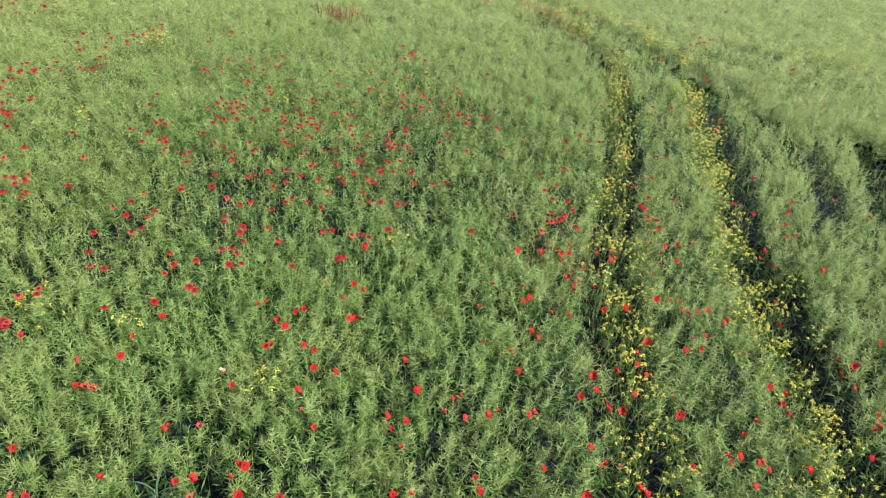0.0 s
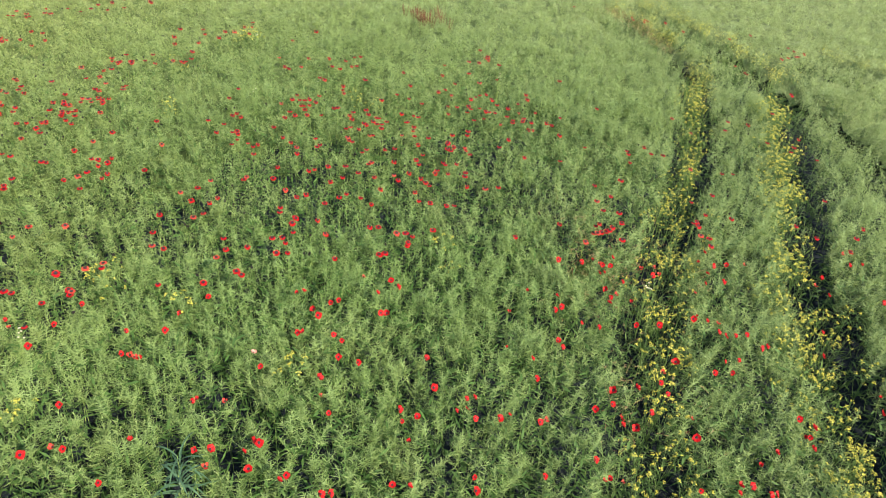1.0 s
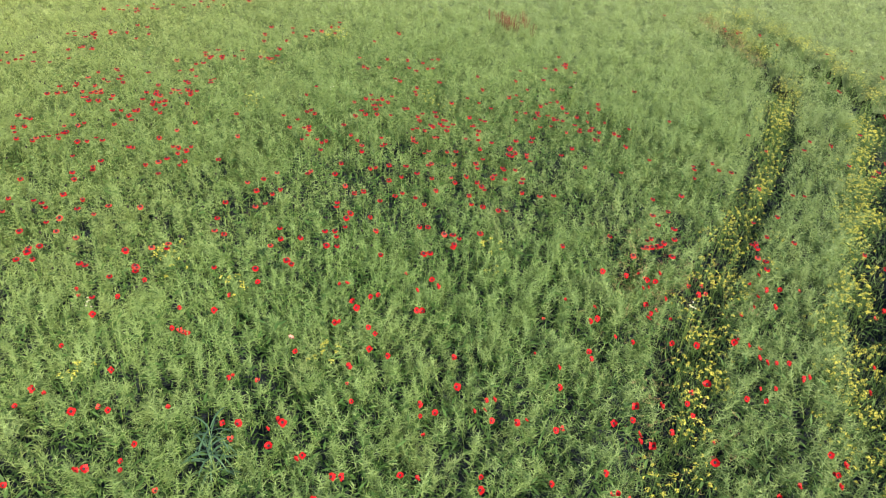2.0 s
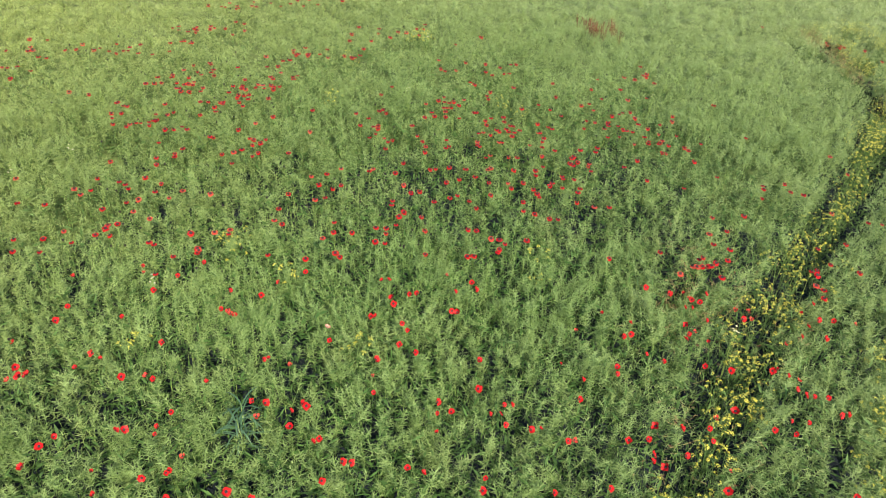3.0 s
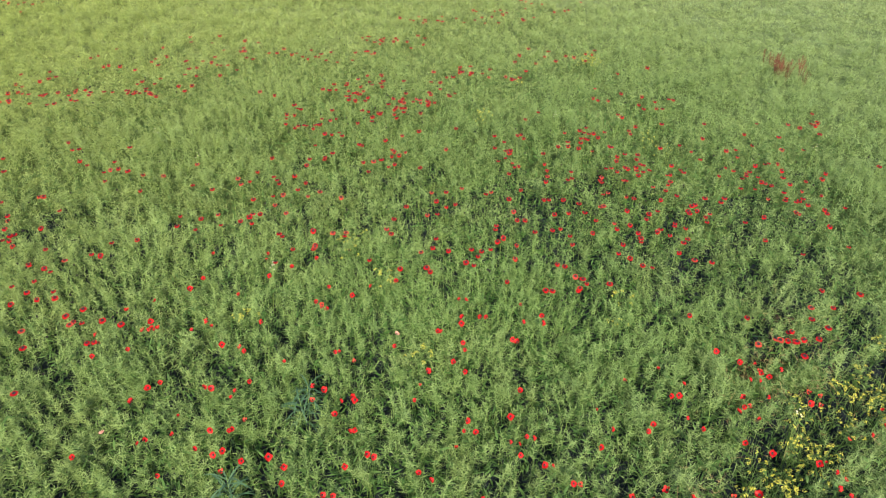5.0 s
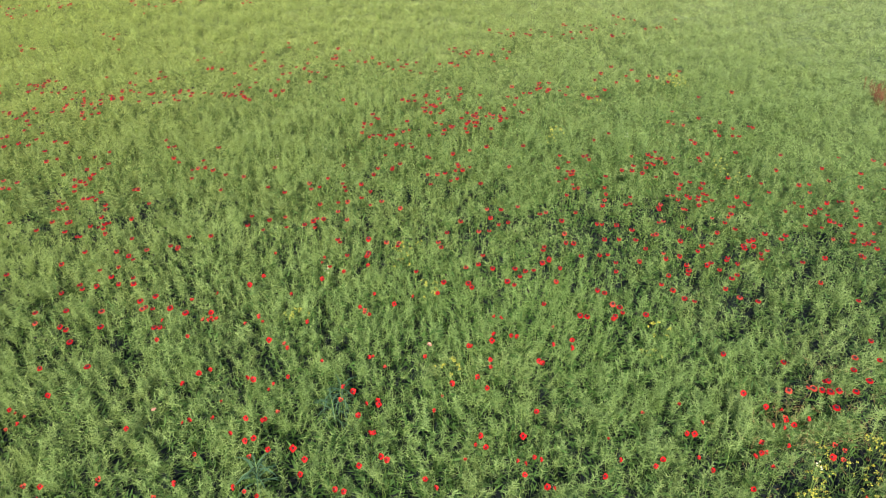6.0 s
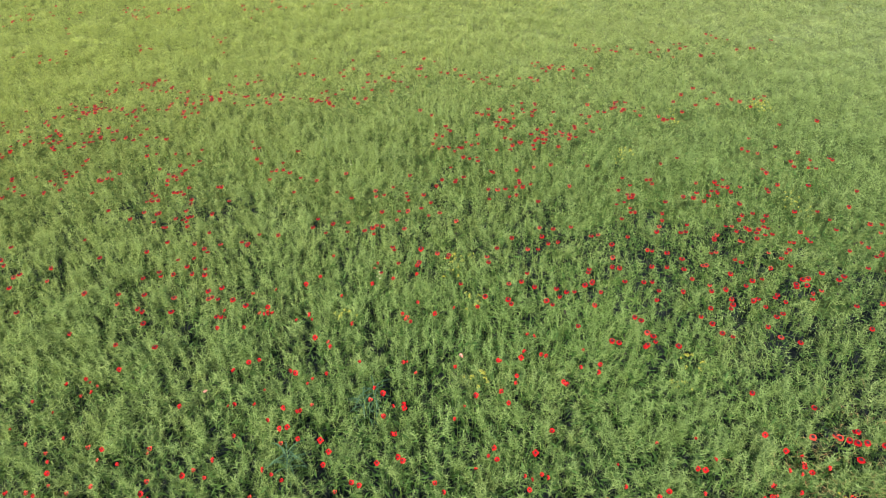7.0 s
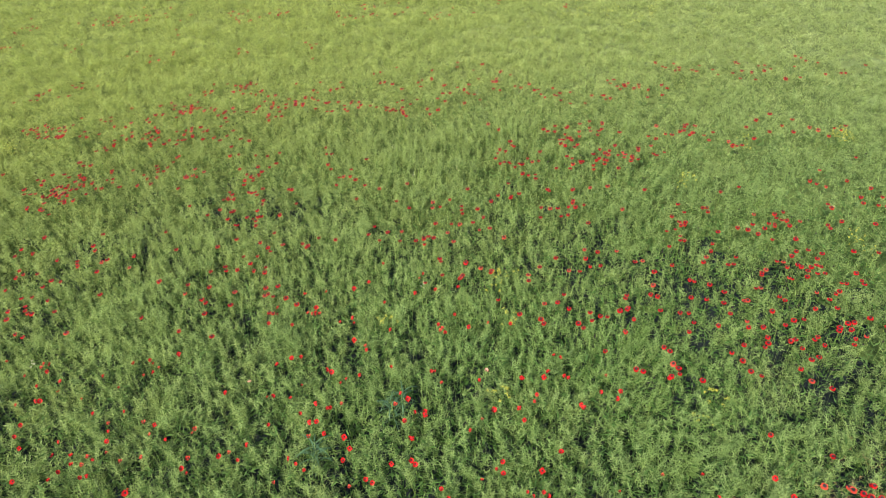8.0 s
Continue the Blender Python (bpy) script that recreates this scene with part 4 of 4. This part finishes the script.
def make_mustard(seed, heads, height, label):
    r = random.Random(seed)
    root = tagged(new("mustard_plant"), label, "mustard", "yellow mustard in the wheel tracks")
    bm = bmesh.new()
    top = Vector((r.uniform(-.05, .05), r.uniform(-.05, .05), height))
    trunk = [Vector((0, 0, 0)), Vector((r.uniform(-.02, .02), r.uniform(-.02, .02), height * 0.5)), top]
    tube(bm, trunk, (0.006, 0.0045, 0.002), 5)
    tips = [top]
    for k in range(heads - 1):
        a = 2.4 * k + r.uniform(-.4, .4)
        start = trunk[0].lerp(trunk[2], r.uniform(0.4, 0.75))
        reach = r.uniform(0.07, 0.20)
        end = Vector((start.x + math.cos(a) * reach, start.y + math.sin(a) * reach, min(height * r.uniform(0.82, 1.0), start.z + 0.4)))
        tube(bm, [start, start.lerp(end, 0.5) + Vector((math.cos(a), math.sin(a), 0)) * 0.02, end], (0.003, 0.0022, 0.0014), 4)
        tips.append(end)
    for _ in range(26):
        t = r.choice(tips) - Vector((0, 0, r.uniform(0.03, 0.22)))
        a = r.uniform(0, 6.28)
        d = Vector((math.cos(a), math.sin(a), 0.7)).normalized() * r.uniform(0.03, 0.055)
        sd = Vector((-math.sin(a), math.cos(a), 0)) * 0.0025
        bm.faces.new([bm.verts.new(q) for q in (t, t + d * 0.5 - sd, t + d, t + d * 0.5 + sd)])
    part("stem", bm, WEED, root)
    for t in tips:
        h = part("flower_head", flower_head(r, r.uniform(0.022, 0.036)), [YELLOW, WEED], root, "bright yellow flower head")
        h.location = t
    for k in range(1):
        bm = bmesh.new()
        blade(bm, (0, 0, height * (0.15 + 0.16 * k)), 2.2 * k + r.uniform(-.4, .4), r.uniform(0.10, 0.16), r.uniform(0.02, 0.035), 0.5, 1.2)
        part("leaf", bm, WEED, root)
    return root


def along(pts, s):
    """The place at the share s of a line of straight runs, and the way to its left."""
    runs = [math.dist(a, b) for a, b in zip(pts[:-1], pts[1:])]
    want = s * sum(runs)
    for (a, b), run in zip(zip(pts[:-1], pts[1:]), runs):
        if want <= run or (a, b) == (pts[-2], pts[-1]):
            f = min(want / run, 1)
            return a[0] + (b[0] - a[0]) * f, a[1] + (b[1] - a[1]) * f, -(b[1] - a[1]) / run, (b[0] - a[0]) / run
        want -= run


mustards = [
    make_mustard(201, 7, 0.95, "branching yellow mustard in flower in the wheel track"),
    make_mustard(202, 9, 1.02, "bushy yellow mustard in full flower"),
    make_mustard(203, 5, 0.80, "slender yellow mustard with few flower heads"),
    make_mustard(204, 8, 0.88, "low spreading yellow mustard on bare soil"),
]
fresh = set(range(4))
pick = random.Random(9)
spots = []
for track, count, lo, hi, shift, spread_by in ((0, 44, 3.6, 8.8, -0.14, 0.24), (0, 38, 8.8, 12.5, 0.0, 0.26), (0, 44, 12.5, 19.5, 0.05, 0.18), (1, 78, 4.6, 10.0, 0.40, 0.25), (1, 112, 10.0, 19.5, 0.42, 0.19)):
    placed = 0
    while placed < count:
        x, y, nx, ny = along(TRACKS[track][0], pick.random())
        if lo < y < hi:
            off = pick.gauss(shift, spread_by)
            spots.append((x + nx * off, y + ny * off))
            placed += 1
in_tracks = len(spots)
for cx, cy, count in ((-5.05, 7.8, 4), (-0.05, 9.45, 2), (-4.3, 4.8, 1), (-1.9, 6.4, 1), (-3.5, 7.4, 1), (-3.05, 15.9, 4), (-7.6, 19.6, 5), (-6.9, 14.2, 2), (-8.2, 17.0, 2), (-7.3, 19.4, 3)):
    spots += [(pick.gauss(cx, 0.16), pick.gauss(cy, 0.16)) for _ in range(count)]
for i, (x, y) in enumerate(spots):
    k = pick.choices(range(4), (30, 25, 25, 20))[0]
    tall = pick.uniform(0.85, 1.12) * (1.16 if i >= in_tracks else 1.12 if y > 10 and x > 5 else 1.0)
    m = pose(x, y, -0.03, pick.uniform(-7, 7), pick.uniform(-7, 7), pick.uniform(0, 360))
    if k in fresh:
        fresh.discard(k)
        ob = mustards[k]
        ob.matrix_basis = m
    else:
        ob = copy_thing(mustards[k], m)
    ob.scale = (tall, tall, tall)

far_mustard = Soup()
mx, my = [], []
for track, count, lo, hi, by in ((0, 200, 17.5, 38.0, 0.24), (1, 330, 20.5, 38.0, 0.26), (4, 25, 20.0, 25.0, 0.3)):
    for _ in range(count):
        x, y, nx, ny = along(TRACKS[track][0], pick.random())
        if lo < y < hi:
            off = pick.gauss(0, by)
            mx.append(x + nx * off)
            my.append(y + ny * off)
for cx, cy, r, count in ((-16.4, -3.5, 0.3, 5), (-12.4, 31.6, 0.8, 10), (-20.6, 20.5, 1.2, 14), (13.5, 23.0, 0.8, 10)):
    mx += [pick.gauss(cx, r) for _ in range(count)]
    my += [pick.gauss(cy, r) for _ in range(count)]
mx, my = np.array(mx), np.array(my)
n = len(mx) * 34
at = np.repeat(np.arange(len(mx)), 34)
c = np.stack([mx[at] + rng.normal(0, 0.10, n), my[at] + rng.normal(0, 0.10, n), rng.uniform(0.98, 1.32, n)], 1)
a = rng.uniform(0, 6.28, n)
way = unit(np.stack([np.cos(a), np.sin(a), rng.uniform(-0.2, 0.6, n)], 1))
far_mustard.kites(c, way, np.full(n, 0.034), np.full(n, 0.030), unit(np.cross(way, np.tile((0.1, 0.2, 1.0), (n, 1)))), 0)
stalk = np.stack([mx, my, np.full(len(mx), 1.0)], 1)
for _ in range(3):
    o = rng.normal(0, 0.09, (len(mx), 3)) * (1, 1, 0)
    far_mustard.strips(stalk * (1, 1, 0), stalk + o, np.full(len(mx), 0.006), np.full(len(mx), 0.004), np.tile((1.0, 0.0, 0.0), (len(mx), 1)), 1)
tagged(new("distant_mustard", far_mustard.mesh("distant_mustard", [YELLOW, WEED])), "yellow mustard blooming along the far wheel tracks", "mustard", kind="stuff")

# ---- low weeds on the bare soil of the tracks ----
weeds = Soup()
wx, wy = [], []
for track, (pts, half) in enumerate(TRACKS):
    for _ in range(3000 if track < 2 else 500):
        x, y, nx, ny = along(pts, pick.random())
        off = pick.gauss(0, half * 0.9)
        wx.append(x + nx * off)
        wy.append(y + ny * off)
wx, wy = np.array(wx), np.array(wy)
keep = patchy(wx, wy, 0.45, 41) > 0.38
wx, wy = wx[keep], wy[keep]
n = len(wx) * 6
at = np.repeat(np.arange(len(wx)), 6)
a = rng.uniform(0, 6.28, n)
rise = rng.uniform(0.2, 1.3, n)
way = np.stack([np.cos(a) * np.cos(rise), np.sin(a) * np.cos(rise), np.sin(rise)], 1)
length = rng.uniform(0.06, 0.20, n)
weeds.kites(np.stack([wx[at], wy[at], rng.uniform(-0.05, 0.45, n)], 1) + rng.normal(0, 0.02, (n, 3)), way, length, length * 0.10, unit(np.cross(way, rng.normal(0, 1, (n, 3)))), 0)
tagged(new("track_weeds", weeds.mesh("track_weeds", [WEED])), "low green weeds on the soil of the wheel tracks", "weeds", kind="stuff")

# ---- dry stalks beside the tracks ----
dry = Soup()
sx, sy = [], []
for _ in range(300):
    x, y, nx, ny = along(TRACKS[0][0], pick.uniform(0.38, 0.56))
    off = pick.choice((1, 1, -1)) * abs(pick.gauss(0.42, 0.16))
    if math.sin(y * 2.1) > -0.2:
        sx.append(x + nx * off)
        sy.append(y + ny * off)
for _ in range(240):                              # dry weeds where the poppies crowd beside the track
    sx.append(pick.gauss(2.3, 0.42))
    sy.append(pick.gauss(10.2, 0.8))
for _ in range(420):                              # a dried strip on the outside of the far bend
    x, y, nx, ny = along(TRACKS[0][0], pick.uniform(0.84, 0.98))
    off = pick.gauss(0.55, 0.22)
    sx.append(x + nx * off)
    sy.append(y + ny * off)
n = len(sx)
a, rise = rng.uniform(0, 6.28, n), rng.uniform(0.2, 1.2, n)
way = np.stack([np.cos(a) * np.cos(rise), np.sin(a) * np.cos(rise), np.sin(rise)], 1)
root = np.stack([np.array(sx), np.array(sy), np.where(np.array(sy) > 18, rng.uniform(0.95, 1.22, n), rng.uniform(0.5, 1.1, n))], 1)
length = rng.uniform(0.08, 0.22, n)
dry.strips(root, root + way * length[:, None], np.full(n, 0.0045), np.full(n, 0.0025), unit(np.cross(way, rng.normal(0, 1, (n, 3)))), 0)
rusty = (rng.random(n) < 0.4).astype(np.int32)
for k in range(4):
    b = rng.uniform(0, 6.28, n)
    out = unit(np.stack([np.cos(b), np.sin(b), np.full(n, 0.4)], 1))
    dry.spikes(root + way * (length * rng.uniform(0.3, 1.0, n))[:, None], out, np.full(n, 0.055), np.full(n, 0.006), unit(np.cross(out, rng.normal(0, 1, (n, 3)))), rusty)
tagged(new("dry_stalks", dry.mesh("dry_stalks", [STRAW, RUST])), "broken straw-coloured stalks along the wheel track", "stalks", kind="stuff")

# ---- single weeds in the crop ----
def make_leafy_weed(seed, count, length, label):
    r = random.Random(seed)
    root = tagged(new("leafy_weed"), label, "weed")
    part("stem", tube(bmesh.new(), [(0, 0, 0), (0.01, 0.0, 0.55), (0.0, 0.02, 1.08)], (0.009, 0.007, 0.003), 6), STALK, root)
    for k in range(count):
        bm = bmesh.new()
        blade(bm, (0, 0, 0.55 + 0.52 * k / count), 2.4 * k + r.uniform(-.3, .3), length * r.uniform(0.7, 1.15), 0.021, r.uniform(0.5, 1.0), r.uniform(1.3, 2.2), 7)
        part("leaf", bm, GREY_LEAF, root)
    return root


weed = make_leafy_weed(301, 24, 0.40, "blue-green leafy weed with long arching leaves in the crop")
weed.matrix_basis = pose(-2.2, 4.5, -0.02, 3, -4, 20)
for x, y, turn_by in ((-1.9, 2.95, 80), (-2.36, 4.60, 150)):
    copy_thing(weed, pose(x, y, -0.02, 4, 3, turn_by))


def make_dock(seed):
    r = random.Random(seed)
    root = tagged(new("dock_plant"), "rust-brown dock gone to seed above the crop", "dock", "docks in the crop")
    part("stem", tube(bmesh.new(), [(0, 0, 0), (0.02, 0, 0.6), (0, 0.02, 1.3)], (0.008, 0.006, 0.003), 6), RUST, root)
    for k in range(4):
        bm = bmesh.new()
        a, reach = 1.7 * k, 0.0 if k == 0 else r.uniform(0.08, 0.18)
        foot, tip = Vector((reach * 0.4 * math.cos(a), reach * 0.4 * math.sin(a), 0.9)), Vector((reach * math.cos(a), reach * math.sin(a), 1.32 - reach * 0.5))
        tube(bm, [foot, tip], (0.003, 0.002), 4)
        for _ in range(60):
            c = foot.lerp(tip, r.random())
            d = Vector((r.uniform(-1, 1), r.uniform(-1, 1), r.uniform(-0.4, 0.8))).normalized() * r.uniform(0.018, 0.034)
            q = d.orthogonal().normalized() * 0.008
            bm.faces.new([bm.verts.new(v) for v in (c, c + d * 0.5 - q, c + d, c + d * 0.5 + q)])
        part("seed_spike", bm, RUST, root)
    return root


dock = make_dock(401)
dock.matrix_basis = pose(-3.1, 23.4, 0)
for _ in range(13):
    copy_thing(dock, pose(pick.gauss(-3.1, 0.55), pick.gauss(23.4, 0.28), -0.02, pick.uniform(-6, 6), pick.uniform(-6, 6), pick.uniform(0, 360)))


def make_mayweed(seed):
    r = random.Random(seed)
    root = tagged(new("mayweed"), "small white mayweed flowering between the green pods", "mayweed", "mayweed in the crop")
    bm = bmesh.new()
    tips = [Vector((r.uniform(-.10, .10), r.uniform(-.10, .10), r.uniform(1.12, 1.26))) for _ in range(5)]
    for t in tips:
        tube(bm, [Vector((0, 0, 0)), Vector((t.x * 0.5, t.y * 0.5, 0.7)), t], (0.004, 0.003, 0.0015), 4)
    part("stem", bm, STALK, root)
    for t in tips:
        bm = bmesh.new()
        for k in range(9):
            a = k * 0.698
            d, e = Vector((math.cos(a), math.sin(a), 0.1)), Vector((-math.sin(a), math.cos(a), 0))
            bm.faces.new([bm.verts.new(q) for q in (d * 0.004, d * 0.011 - e * 0.004, d * 0.016, d * 0.011 + e * 0.004)])
        f = part("flower", bm, WHITE, root, "white ray flower with a yellow disc")
        f.location = t
        bm = bmesh.new()
        bmesh.ops.create_uvsphere(bm, u_segments=6, v_segments=4, radius=0.0055)
        part("disc", bm, YELLOW, f)
    return root


mayweed = make_mayweed(501)
for i, (x, y) in enumerate(((-4.3, 16.0), (-5.4, 15.0), (0.0, 17.8), (-14.2, 11.1), (-9.5, 8.6), (-7.0, 19.1), (-9.7, 7.3), (-5.6, -1.7), (-5.1, 5.9), (3.0, 9.1), (-11.6, 7.4))):
    m = pose(x, y, 0, pick.uniform(-5, 5), pick.uniform(-5, 5), 67 * i)
    if i:
        copy_thing(mayweed, m)
    else:
        mayweed.matrix_basis = m
